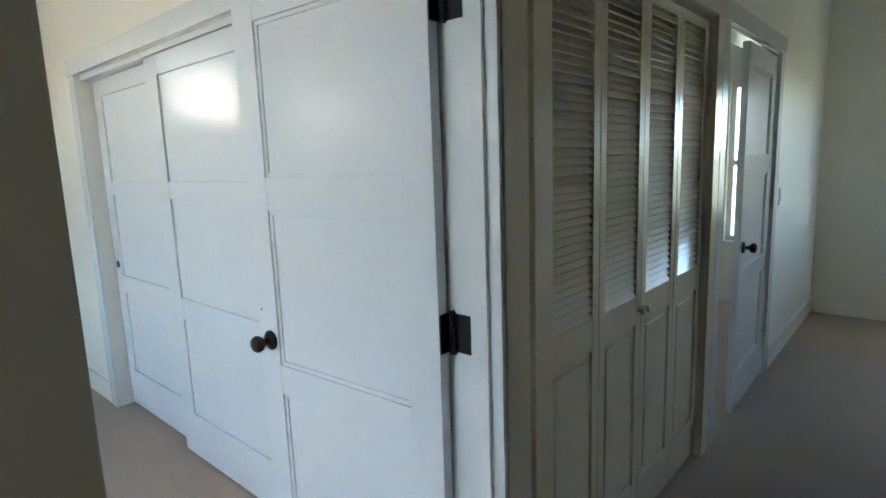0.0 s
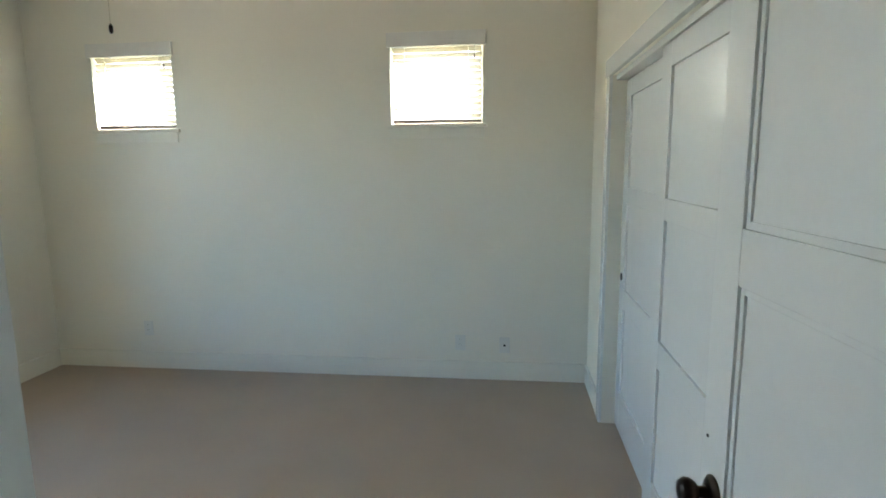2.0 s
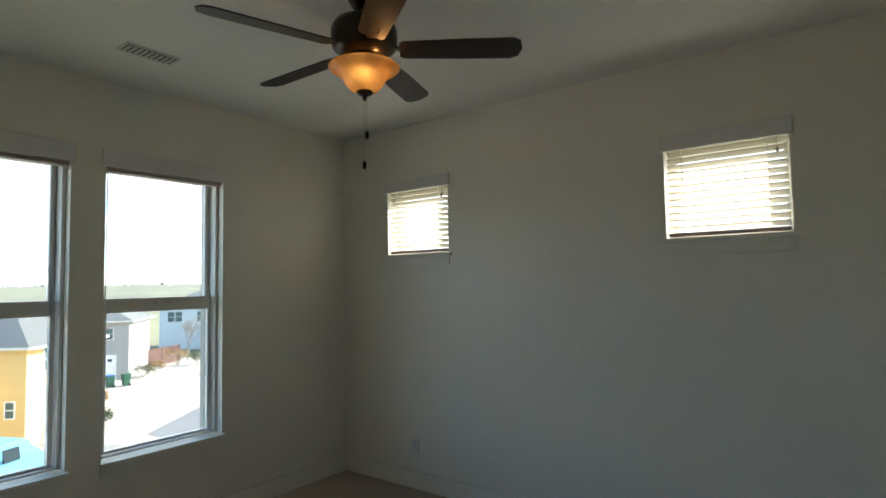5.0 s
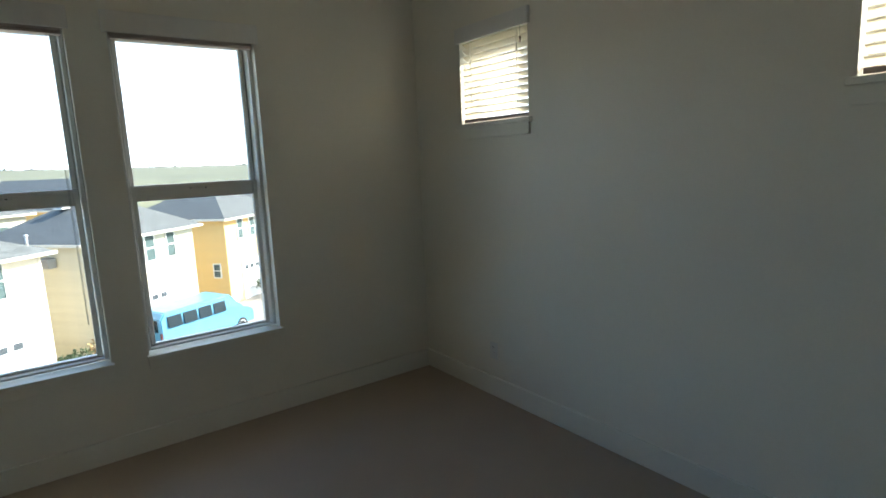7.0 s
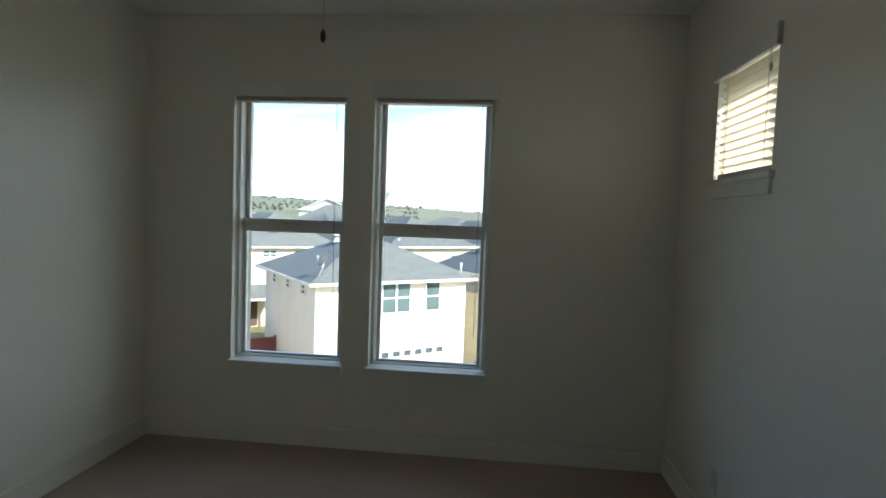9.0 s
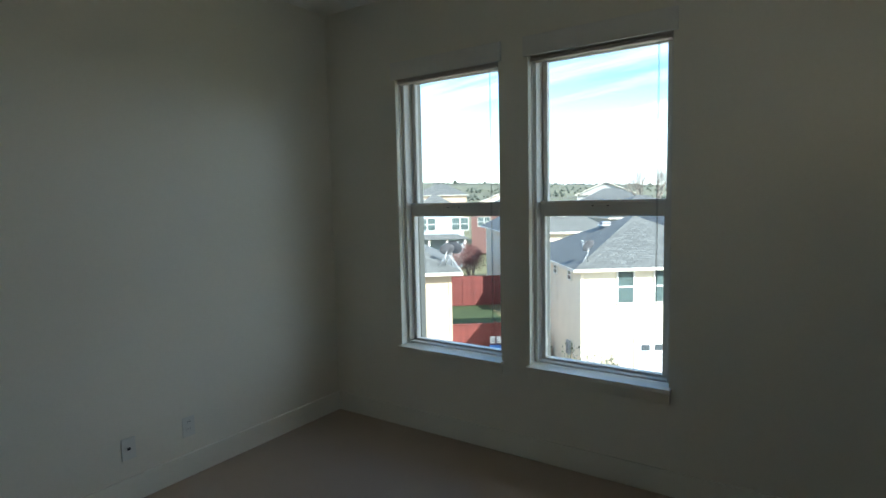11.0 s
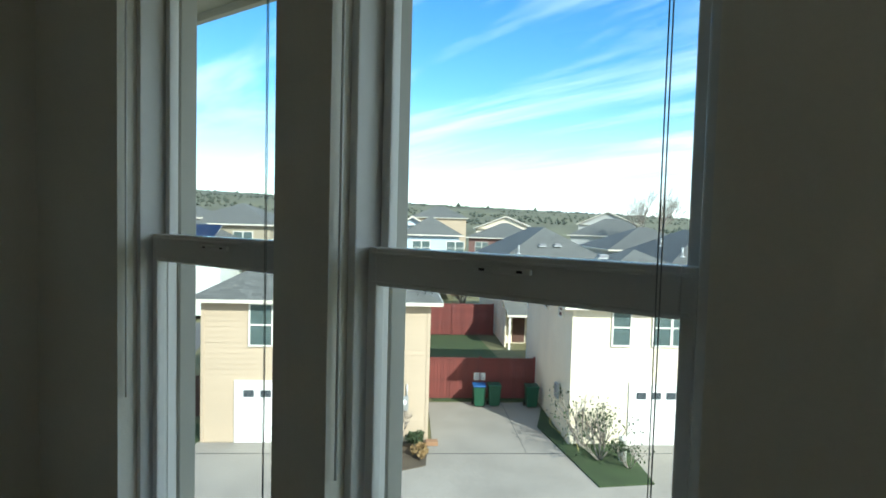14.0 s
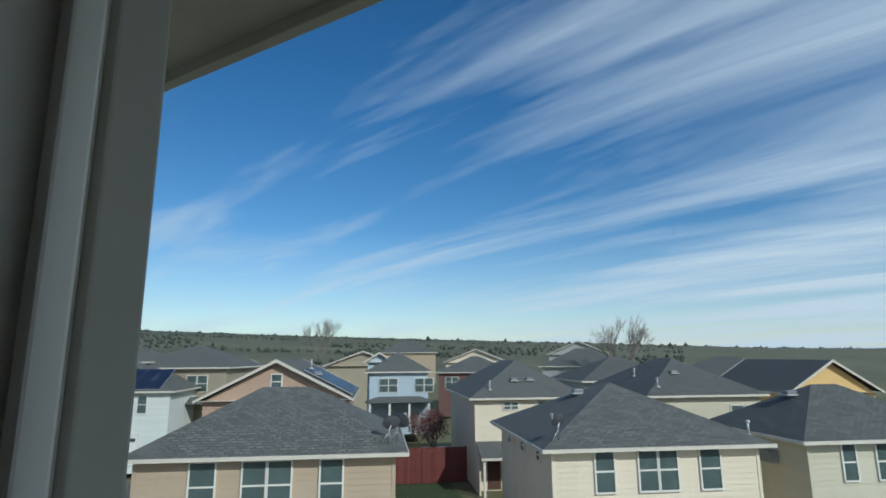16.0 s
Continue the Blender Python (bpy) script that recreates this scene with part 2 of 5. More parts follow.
def lathe_bm(profile, steps=32, m=None):
    """A turned shape from (radius, height) pairs about z."""
    bm = bmesh.new()
    rings = []
    for r, z in profile:
        ring = [Vector((r * math.cos(2 * math.pi * i / steps), r * math.sin(2 * math.pi * i / steps), z)) for i in range(steps)]
        rings.append([bm.verts.new(m @ v if m else v) for v in ring])
    for a, b in zip(rings, rings[1:]):
        for i in range(steps):
            bm.faces.new((a[i], a[(i + 1) % steps], b[(i + 1) % steps], b[i]))
    bm.faces.new(rings[0][::-1])
    bm.faces.new(rings[-1])
    for f in bm.faces:
        f.smooth = len(f.verts) == 4
    return bm


def tube_bm(points, radius, steps=8):
    """A round bar along points."""
    bm = bmesh.new()
    rings = []
    for i, p in enumerate(points):
        p = Vector(p)
        along = (Vector(points[min(i + 1, len(points) - 1)]) - Vector(points[max(i - 1, 0)])).normalized()
        turn = along.to_track_quat("Z", "Y").to_matrix()
        r = radius[i] if isinstance(radius, (list, tuple)) else radius
        rings.append([bm.verts.new(p + turn @ Vector((r * math.cos(6.28319 * k / steps), r * math.sin(6.28319 * k / steps), 0))) for k in range(steps)])
    for a, b in zip(rings, rings[1:]):
        for i in range(steps):
            f = bm.faces.new((a[i], a[(i + 1) % steps], b[(i + 1) % steps], b[i]))
            f.smooth = True
    bm.faces.new(rings[0][::-1])
    bm.faces.new(rings[-1])
    return bm


def mesh_of(name, bm, mat):
    bmesh.ops.recalc_face_normals(bm, faces=bm.faces[:])
    me = bpy.data.meshes.new(name)
    bm.to_mesh(me)
    bm.free()
    me.materials.append(mat)
    return me


def part(name, bm, mat, parent, label=""):
    ob = new(name, mesh_of(name, bm, mat))
    ob.parent = parent
    return tagged(ob, label)


def thing(name, label, category, m=None, group="", kind=""):
    ob = new(name)
    ob.empty_display_size = 0.05
    if m:
        ob.matrix_world = m
    return tagged(ob, label, category, group, kind)


def structure(name, bm, mat, label, category):
    return tagged(new(name, mesh_of(name, bm, mat)), label, category, kind="structure")


def wall_bm(axis, inner, outer, a0, a1, z0, z1, holes):
    """A wall across axis from inner to outer, running a0 to a1, with holes (a, b, bottom, top) through it."""
    bm = bmesh.new()
    cuts_a = sorted({a0, a1, *(h[0] for h in holes), *(h[1] for h in holes)})
    cuts_z = sorted({z0, z1, *(h[2] for h in holes), *(h[3] for h in holes)})
    lo, hi = min(inner, outer), max(inner, outer)
    for p, q in zip(cuts_a, cuts_a[1:]):
        run = None
        for r, s in list(zip(cuts_z, cuts_z[1:])) + [(None, None)]:
            solid = r is not None and not any(h[0] <= p and q <= h[1] and h[2] <= r and s <= h[3] for h in holes)
            if solid:
                run = (run[0], s) if run else (r, s)
            elif run:
                if axis == "x":
                    add_box(bm, lo, hi, p, q, *run)
                else:
                    add_box(bm, p, q, lo, hi, *run)
                run = None
    bmesh.ops.remove_doubles(bm, verts=bm.verts[:], dist=0.0005)
    return bm


# ---- the bedroom and hall shell ----
CEIL = 2.88
WEST = -0.04
SOUTH, HALL = -0.05, -0.15
BIG = [(0.572, 1.342, 0.55, 2.40), (1.530, 2.305, 0.55, 2.40)]
SMALL = [(0.482, 1.107, 1.83, 2.39), (2.702, 3.338, 1.83, 2.39)]
DOOR = (3.156, 4.02, 0.0, 2.04)
CLOSET = (0.62, 2.85, 0.0, 2.03)
BIFOLD = (4.275, 5.675, 0.0, 2.05)
DOOR2 = (5.86, 6.98, 0.0, 2.05)
EAST = 8.85

structure("floor", box_bm(WEST, EAST, -2.7, 3.48, -0.2, 0.0), CARPET, "beige-brown cut pile carpet over the whole floor", "floor")
structure("ceiling", box_bm(-0.14, 10.0, -2.7, 3.62, CEIL, CEIL + 0.15), CEILING, "plain painted white ceiling", "ceiling")
structure("wall_west", wall_bm("x", WEST, -0.24, -0.17, 3.72, -0.2, CEIL + 0.1, BIG), PAINT, "cream painted wall with two tall windows", "wall")
structure("wall_north", wall_bm("y", 3.48, 3.72, WEST, 4.98, -0.2, CEIL + 0.1, SMALL), PAINT, "cream painted wall with two small high windows", "wall")
structure("wall_closet", wall_bm("x", 4.08, 4.24, -0.05, 3.48, 0.0, CEIL, [CLOSET]), PAINT, "cream painted wall round the closet opening", "wall")
structure("wall_closet_back", box_bm(4.86, 4.98, -0.05, 3.48, 0.0, CEIL), PAINT, "cream painted back wall of the closet", "wall")
structure("wall_south", wall_bm("y", SOUTH, HALL, WEST, EAST, 0.0, CEIL, [DOOR, BIFOLD, DOOR2]), PAINT, "cream painted wall between bedroom and hall", "wall")
structure("wall_hall_south", box_bm(1.6, EAST, -1.94, -1.80, 0.0, CEIL), PAINT, "plain cream painted hall wall", "wall")
structure("wall_hall_west", box_bm(1.46, 1.6, -1.94, HALL, 0.0, CEIL), PAINT, "plain cream painted hall end wall", "wall")
structure("wall_hall_east", wall_bm("x", EAST, EAST + 0.15, -2.7, 2.6, 0.0, CEIL, [(-1.58, -0.82, 0.88, 2.02), (0.12, 0.60, 0.6, 2.11)]), PAINT, "cream painted end wall with a window", "wall")
structure("wall_side_room", box_bm(5.70, EAST, 2.5, 2.62, 0.0, CEIL), PAINT, "plain cream wall of the room across", "wall")
structure("wall_side_room_west", box_bm(5.70, 5.82, HALL + 0.12, 2.5, 0.0, CEIL), PAINT, "plain cream wall of the room across", "wall")
structure("wall_linen_back", box_bm(4.98, 5.70, 0.5, 0.6, 0.0, CEIL), PAINT, "plain back wall of the hall closet", "wall")


def skirting(name, x0, x1, y0, y1):
    bm = box_bm(x0, x1, y0, y1, 0.0, 0.135, bevel=0.003)
    structure(name, bm, SKIRT, "cream painted flat baseboard", "baseboard")


skirting("baseboard", WEST, 4.08, 3.464, 3.48)
skirting("baseboard", WEST, WEST + 0.016, SOUTH, 3.464)
skirting("baseboard", WEST + 0.016, 3.10, SOUTH, SOUTH + 0.016)
skirting("baseboard", 4.064, 4.08, 2.945, 3.464)
skirting("baseboard", 7.09, EAST, HALL - 0.016, HALL)
skirting("baseboard", EAST - 0.016, EAST, -1.80, HALL - 0.016)
skirting("baseboard", 4.13, 4.18, HALL - 0.016, HALL)


def casing(name, axis, face, out, a0, a1, top, width=0.09, thick=0.018, mat=TRIM):
    """Flat door trim round an opening, on the wall face; out: which way it stands proud."""
    frame_ob = tagged(new(name), "flat white painted door trim" if mat is TRIM else "flat cream painted door trim", "trim", kind="structure")
    lo, hi = sorted((face, face + out * thick))
    head = sorted((face, face + out * (thick + 0.006)))
    for nm, p, q, z0, z1, r in (("side_trim", a0 - width, a0, 0, top, (lo, hi)), ("side_trim", a1, a1 + width, 0, top, (lo, hi)), ("head_trim", a0 - width - 0.01, a1 + width + 0.01, top, top + width, head)):
        dims = (*r, p, q, z0, z1) if axis == "x" else (p, q, *r, z0, z1)
        part(nm, box_bm(*dims, bevel=0.0025), mat, frame_ob)
    return frame_ob


casing("trim_bedroom_door_hall", "y", HALL, -1, DOOR[0] + 0.019, DOOR[1] + 0.006, 2.045, width=0.10, thick=0.040, mat=HALLTRIM)
casing("trim_bedroom_door_room", "y", SOUTH, 1, DOOR[0] - 0.006, DOOR[1] + 0.006, 2.045, width=0.085)
casing("trim_closet", "x", 4.08, -1, CLOSET[0], CLOSET[1], 2.03)
casing("trim_bifold", "y", HALL, -1, BIFOLD[0], BIFOLD[1], 2.05, mat=HALLTRIM)
casing("trim_far_door", "y", HALL, -1, DOOR2[0], DOOR2[1], 2.05)


def jamb(name, x0, x1, top, y0, y1, stop, latch_y1):
    ob = tagged(new(name), "white painted door jamb with stop", "trim", kind="structure")
    part("side_jamb", box_bm(x0, x0 + 0.012, y0, latch_y1, 0, top, bevel=0.002), TRIM, ob)
    part("side_jamb", box_bm(x1 - 0.012, x1, y0, y1, 0, top, bevel=0.002), TRIM, ob)
    part("head_jamb", box_bm(x0 + 0.012, x1 - 0.012, y0, y1, top - 0.012, top, bevel=0.002), TRIM, ob)
    for a, b in ((x0 + 0.012, x0 + 0.024), (x1 - 0.024, x1 - 0.012)):
        part("stop", box_bm(a, b, stop - 0.035, stop, 0, top - 0.012, bevel=0.002), TRIM, ob)
    return ob


jamb("trim_bedroom_jamb", DOOR[0], DOOR[1], DOOR[3], HALL - 0.038, SOUTH + 0.040, -0.118, SOUTH + 0.002)
jamb("trim_far_jamb", DOOR2[0], DOOR2[1], DOOR2[3], HALL - 0.001, SOUTH + 0.001, -0.062, SOUTH + 0.001)


# ---- big double-hung windows ----
def hung_window(name, y0, y1, label):
    """Vinyl double-hung window in a plastered recess: frame, two sashes, glass, sill."""
    w = tagged(new(name), label, "window", kind="structure")
    z0, z1, mid = 0.575, 2.385, 1.49
    a, b = y0 + 0.002, y1 - 0.002
    for nm, d in (("window_frame", (-0.225, -0.10, y0 + 0.001, a + 0.022, z0, z1)), ("window_frame", (-0.225, -0.10, b - 0.022, y1 - 0.001, z0, z1)),
                  ("window_frame", (-0.225, -0.10, a + 0.022, b - 0.022, z0, z0 + 0.014)), ("window_frame", (-0.225, -0.10, a + 0.022, b - 0.022, z1 - 0.03, z1))):
        part(nm, box_bm(*d, bevel=0.004), VINYL, w)
    for y in (a + 0.022, b - 0.028):
        part("sash_track", box_bm(-0.200, -0.192, y, y + 0.006, z0 + 0.014, z1 - 0.03), VINYL, w)

    def sash(nm, x, lo, hi, rail_lo, rail_hi):
        s = new(nm)
        s.parent = w
        l, r = a + 0.028, b - 0.028
        for p in ((x, x + 0.032, l, l + 0.026, lo, hi), (x, x + 0.032, r - 0.026, r, lo, hi), (x, x + 0.032, l + 0.026, r - 0.026, lo, lo + rail_lo), (x, x + 0.032, l + 0.026, r - 0.026, hi - rail_hi, hi)):
            part("sash_rail", box_bm(*p, bevel=0.004), VINYL, s)
        g = part("pane", box_bm(x + 0.013, x + 0.019, l + 0.024, r - 0.024, lo + rail_lo - 0.002, hi - rail_hi + 0.002), PANE, s, "clear window pane")
        g.visible_shadow = False

    sash("upper_sash", -0.212, mid - 0.012, z1 - 0.03, 0.055, 0.022)
    sash("lower_sash", -0.170, z0 + 0.014, mid + 0.045, 0.014, 0.09)
    c = (a + b) / 2
    part("sash_lift", box_bm(-0.138, -0.126, c - 0.065, c + 0.065, mid + 0.008, mid + 0.021, bevel=0.005), VINYL, w, "white pull lip with two dark finger slots")
    for d in (-0.042, 0.042):
        part("finger_slot", box_bm(-0.127, -0.1245, c + d - 0.006, c + d + 0.006, mid + 0.012, mid + 0.017), SLOT, w)
    part("rail_lip", box_bm(-0.139, -0.130, a + 0.04, b - 0.04, mid + 0.027, mid + 0.034, bevel=0.002), VINYL, w)
    part("rail_lip", box_bm(-0.139, -0.133, a + 0.04, b - 0.04, mid - 0.040, mid - 0.034, bevel=0.002), VINYL, w)
    part("window_sill", box_bm(-0.10, WEST + 0.035, y0 - 0.012, y1 + 0.014, 0.545, 0.569, bevel=0.004), SKIRT, w)
    part("apron", box_bm(WEST + 0.0005, WEST + 0.014, y0 - 0.006, y1 + 0.006, 0.485, 0.545, bevel=0.003), PAINT, w)
    # outside trim board round the opening
    for d in ((-0.30, -0.241, y0 - 0.09, y0 + 0.02, 0.45, 2.5), (-0.30, -0.241, y1 - 0.02, y1 + 0.09, 0.45, 2.5)):
        part("outside_trim", box_bm(*d, bevel=0.004), EAVEPAINT, w)
    return w


hung_window("window_1", *BIG[0][:2], "tall white vinyl double-hung window overlooking houses")
hung_window("window_2", *BIG[1][:2], "tall white vinyl double-hung window overlooking houses")


def raised_blind(name, y0, y1):
    """A blind pulled up to its head: valance, stack of slats, bottom rail, lift cords, wand."""
    b = thing(name, "white slatted blind raised to the window head", "window blind", group="raised blinds over the tall windows")
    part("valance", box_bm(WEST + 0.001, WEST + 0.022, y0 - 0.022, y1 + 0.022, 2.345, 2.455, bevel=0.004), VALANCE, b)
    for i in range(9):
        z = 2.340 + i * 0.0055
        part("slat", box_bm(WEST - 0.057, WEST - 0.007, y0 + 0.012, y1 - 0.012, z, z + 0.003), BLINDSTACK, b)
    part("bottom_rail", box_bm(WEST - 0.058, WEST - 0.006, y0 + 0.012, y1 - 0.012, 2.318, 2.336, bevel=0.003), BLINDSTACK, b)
    for d in (0.0, 0.006):
        part("lift_cord", tube_bm([(WEST - 0.034, y1 - 0.072 - d, 2.32), (WEST - 0.036, y1 - 0.074 - d, 1.5), (WEST - 0.035, y1 - 0.075 - d * 0.6, 0.80)], 0.0013, 5), CORD, b, "thin grey hanging lift cord")
    part("tilt_wand", tube_bm([(-0.06, y0 + 0.016, 2.32), (-0.06, y0 + 0.014, 1.0)], 0.004, 6), VALANCE, b, "clear white tilt wand")
    return b


raised_blind("raised_window_blind", *BIG[0][:2])
raised_blind("raised_window_blind", *BIG[1][:2])


# ---- small high windows with lowered blinds ----
def small_window(name, x0, x1, label):
    w = tagged(new(name), label, "window", kind="structure")
    z0, z1 = 1.835, 2.385
    for d in ((x0 + 0.001, x0 + 0.04, 3.62, 3.70, z0, z1), (x1 - 0.04, x1 - 0.001, 3.62, 3.70, z0, z1), (x0 + 0.04, x1 - 0.04, 3.62, 3.70, z0, z0 + 0.04), (x0 + 0.04, x1 - 0.04, 3.62, 3.70, z1 - 0.04, z1)):
        part("window_frame", box_bm(*d, bevel=0.004), VINYL, w)
    g = part("pane", box_bm(x0 + 0.035, x1 - 0.035, 3.655, 3.661, z0 + 0.035, z1 - 0.035), PANE, w)
    g.visible_shadow = False
    part("window_sill", box_bm(x0 - 0.03, x1 + 0.03, 3.455, 3.60, 1.805, 1.832, bevel=0.004), SKIRT, w)
    part("apron", box_bm(x0 - 0.012, x1 + 0.012, 3.466, 3.4795, 1.735, 1.805, bevel=0.003), SKIRT, w)
    return w


small_window("window_3", *SMALL[0][:2], "small high window behind a lowered white blind")
small_window("window_4", *SMALL[1][:2], "small high window behind a lowered white blind")


def lowered_blind(name, x0, x1):
    b = thing(name, "white slatted blind lowered over a small window", "window blind", group="lowered blinds over the small windows")
    part("valance", box_bm(x0 - 0.02, x1 + 0.02, 3.456, 3.479, 2.345, 2.44, bevel=0.004), VALANCE, b)
    me = None
    n = 12
    for i in range(n):
        z = 1.885 + i * 0.0405
        if me is None:
            me = mesh_of("slat", box_bm(-(x1 - x0) / 2 + 0.012, (x1 - x0) / 2 - 0.012, -0.024, 0.024, -0.0014, 0.0014), SLAT)
        s = new("slat", me)
        s.parent = b
        s.matrix_basis = pose((x0 + x1) / 2, 3.515, z, -36 + (i % 3) * 1.5, 0, 0)
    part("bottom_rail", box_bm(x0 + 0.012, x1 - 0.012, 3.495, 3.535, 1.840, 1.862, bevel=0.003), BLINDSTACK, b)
    for x in (x0 + 0.10, x1 - 0.10):
        part("ladder_cord", tube_bm([(x, 3.489, 1.87), (x, 3.489, 2.36)], 0.002, 5), VALANCE, b)
    part("cord_tassel", lathe_bm([(0.004, 0.0), (0.008, -0.012), (0.006, -0.034)], 10, pose(x1 - 0.055, 3.474, 2.29)), BLINDSTACK, b, "brown cord tassel")
    part("cord", tube_bm([(x1 - 0.055, 3.474, 2.29), (x1 - 0.055, 3.474, 2.36)], 0.0014, 5), CORD, b)
    return b


lowered_blind("lowered_window_blind", *SMALL[0][:2])
lowered_blind("lowered_window_blind", *SMALL[1][:2])


# ---- doors ----
def panel_door(owner, width, height, thick, panels, stile=0.115, both=True):
    """A leaf in its own frame (x along the leaf, y through it): core, stiles, rails, beads round sunk panels."""
    part("core_panel", box_bm(0.02, width - 0.02, -thick / 2 + 0.011, thick / 2 - 0.011, 0.03, height - 0.02), DOORWHITE, owner)
    for a, b in ((0, stile), (width - stile, width)):
        part("stile", box_bm(a, b, -thick / 2, thick / 2, 0.012, height, bevel=0.002), DOORWHITE, owner)
    edges = [0.012] + [z for pn in panels for z in pn] + [height]
    for lo, hi in zip(edges[0::2], edges[1::2]):
        part("rail", box_bm(stile, width - stile, -thick / 2 + 0.0004, thick / 2 - 0.0004, lo, hi, bevel=0.0015), DOORWHITE, owner)
    for lo, hi in panels:
        for s in ((-1, 1) if both else (-1,)):
            y = s * (thick / 2 - 0.009)
            for d in ((stile, stile + 0.014, lo, hi), (width - stile - 0.014, width - stile, lo, hi), (stile + 0.014, width - stile - 0.014, lo, lo + 0.014), (stile + 0.014, width - stile - 0.014, hi - 0.014, hi)):
                part("bead", box_bm(d[0], d[1], y - 0.003, y + 0.003, d[2], d[3], bevel=0.0015), DOORWHITE, owner)


def knob(owner, x, z, side, thick, mat=BRONZE):
    m = pose(x, side * thick / 2, z, -90 * side, 0, 0)
    k = part("door_knob", lathe_bm([(0.012, 0.006), (0.011, 0.030), (0.020, 0.036), (0.027, 0.046), (0.028, 0.056), (0.022, 0.066), (0.008, 0.070)], 28, m), mat, owner, "dark bronze round knob")
    part("rosette", lathe_bm([(0.033, 0.0), (0.033, 0.005), (0.024, 0.012), (0.012, 0.014)], 28, m), mat, k)
    return k


PANELS3 = [(0.235, 0.725), (0.825, 1.335), (1.44, 1.905)]
bedroom_door = tagged(new("door_1"), "white three-panel door standing open with dark bronze knob", "door", kind="structure")
bedroom_door.matrix_world = pose(3.984, -0.024, 0, 0, 0, 93.5)
panel_door(bedroom_door, 0.782, 2.025, 0.035, PANELS3, stile=0.105)
knob(bedroom_door, 0.717, 0.905, 1, 0.035)
knob(bedroom_door, 0.717, 0.905, -1, 0.035)
part("thumb_hole", lathe_bm([(0.004, 0.0), (0.003, 0.002)], 10, pose(0.757, 0.0175, 1.005, -90, 0, 0)), SLOT, bedroom_door)
for z in (0.20, 1.045, 1.84):
    h = thing("door_hinge", "black metal butt hinge on the door jamb", "hinge", group="hinges of the bedroom door")
    part("pin", tube_bm([(3.998, -0.043, z - 0.054), (3.998, -0.043, z + 0.058)], 0.0085, 12), BLACKMETAL, h)
    part("jamb_leaf", box_bm(4.0045, 4.0077, -0.094, -0.046, z - 0.05, z + 0.05, bevel=0.001), BLACKMETAL, h)
    part("door_leaf", box_bm(3.966, 3.999, -0.032, -0.0265, z - 0.05, z + 0.05, bevel=0.001), BLACKMETAL, h)

for nm, y0, x, tag in (("sliding_closet_door", 0.66, 4.125, "front"), ("sliding_closet_door", 1.93, 4.175, "back")):
    wd = 1.29 if tag == "front" else 0.915
    d = thing(nm, "white panelled sliding closet door on its track", "sliding door", pose(x, y0, 0.0, 0, 0, 90), group="sliding closet doors")
    panel_door(d, wd, 2.0, 0.035, [(0.24, 0.74), (0.85, 1.335), (1.42, 1.91)], stile=0.13 if tag == "front" else 0.105, both=False)
    if tag == "back":
        part("finger_pull", lathe_bm([(0.022, 0.0), (0.022, 0.004), (0.016, 0.005), (0.014, 0.002)], 20, pose(wd - 0.05, 0.0178, 0.915, -90, 0, 0)), BLACKMETAL, d, "round dark recessed pull")
    else:
        part("finger_pull", lathe_bm([(0.022, 0.0), (0.022, 0.004), (0.016, 0.005), (0.014, 0.002)], 20, pose(0.05, 0.0178, 0.915, -90, 0, 0)), BLACKMETAL, d, "round dark recessed pull")
structure("closet_track", box_bm(4.10, 4.20, CLOSET[0], CLOSET[1], 2.004, 2.03), TRIM, "white sliding door track at the closet head", "trim")

# bifold louvred doors in the hall
for i in range(4):
    w0 = (BIFOLD[1] - BIFOLD[0] - 0.016) / 4
    d = thing("louvred_bifold_door", "cream painted bifold door leaf with louvres over panels", "bifold door", pose(BIFOLD[0] + 0.008 + i * w0, -0.115, 0.0), group="louvred doors of the hall closet")
    wd = w0 - 0.004
    for a, b in ((0, 0.042), (wd - 0.042, wd)):
        part("stile", box_bm(a, b, -0.016, 0.016, 0.015, 2.03, bevel=0.002), HALLTRIM, d)
    for lo, hi in ((0.015, 0.20), (0.845, 0.955), (1.99, 2.03)):
        part("rail", box_bm(0.042, wd - 0.042, -0.0155, 0.0155, lo, hi, bevel=0.0015), HALLTRIM, d)
    part("panel", box_bm(0.042, wd - 0.042, -0.006, 0.006, 0.20, 0.845), HALLTRIM, d)
    part("raised_field", box_bm(0.066, wd - 0.066, -0.013, 0.013, 0.225, 0.82, bevel=0.006), HALLTRIM, d)
    me = mesh_of("louvre", box_bm(0.042, wd - 0.042, -0.0195, 0.0195, -0.003, 0.003), HALLTRIM)
    n = 40
    for k in range(n):
        s = new("louvre", me)
        s.parent = d
        s.matrix_basis = pose(0, 0, 0.972 + k * (1.01 / (n - 1)) * 0.995, 55, 0, 0)
    if i in (1, 2):
        part("knob", lathe_bm([(0.008, 0.0), (0.008, 0.012), (0.016, 0.020), (0.010, 0.028)], 16, pose(wd - 0.021 if i == 1 else 0.021, -0.016, 0.9, 90, 0, 0)), HALLTRIM, d)

far_door = tagged(new("door_2"), "white panelled door left ajar with dark knob", "door", kind="structure")
far_door.matrix_world = pose(6.965, -0.128, 0, 0, 0, 181.5)
panel_door(far_door, 0.74, 2.02, 0.035, PANELS3)
knob(far_door, 0.675, 0.95, 1, 0.035)


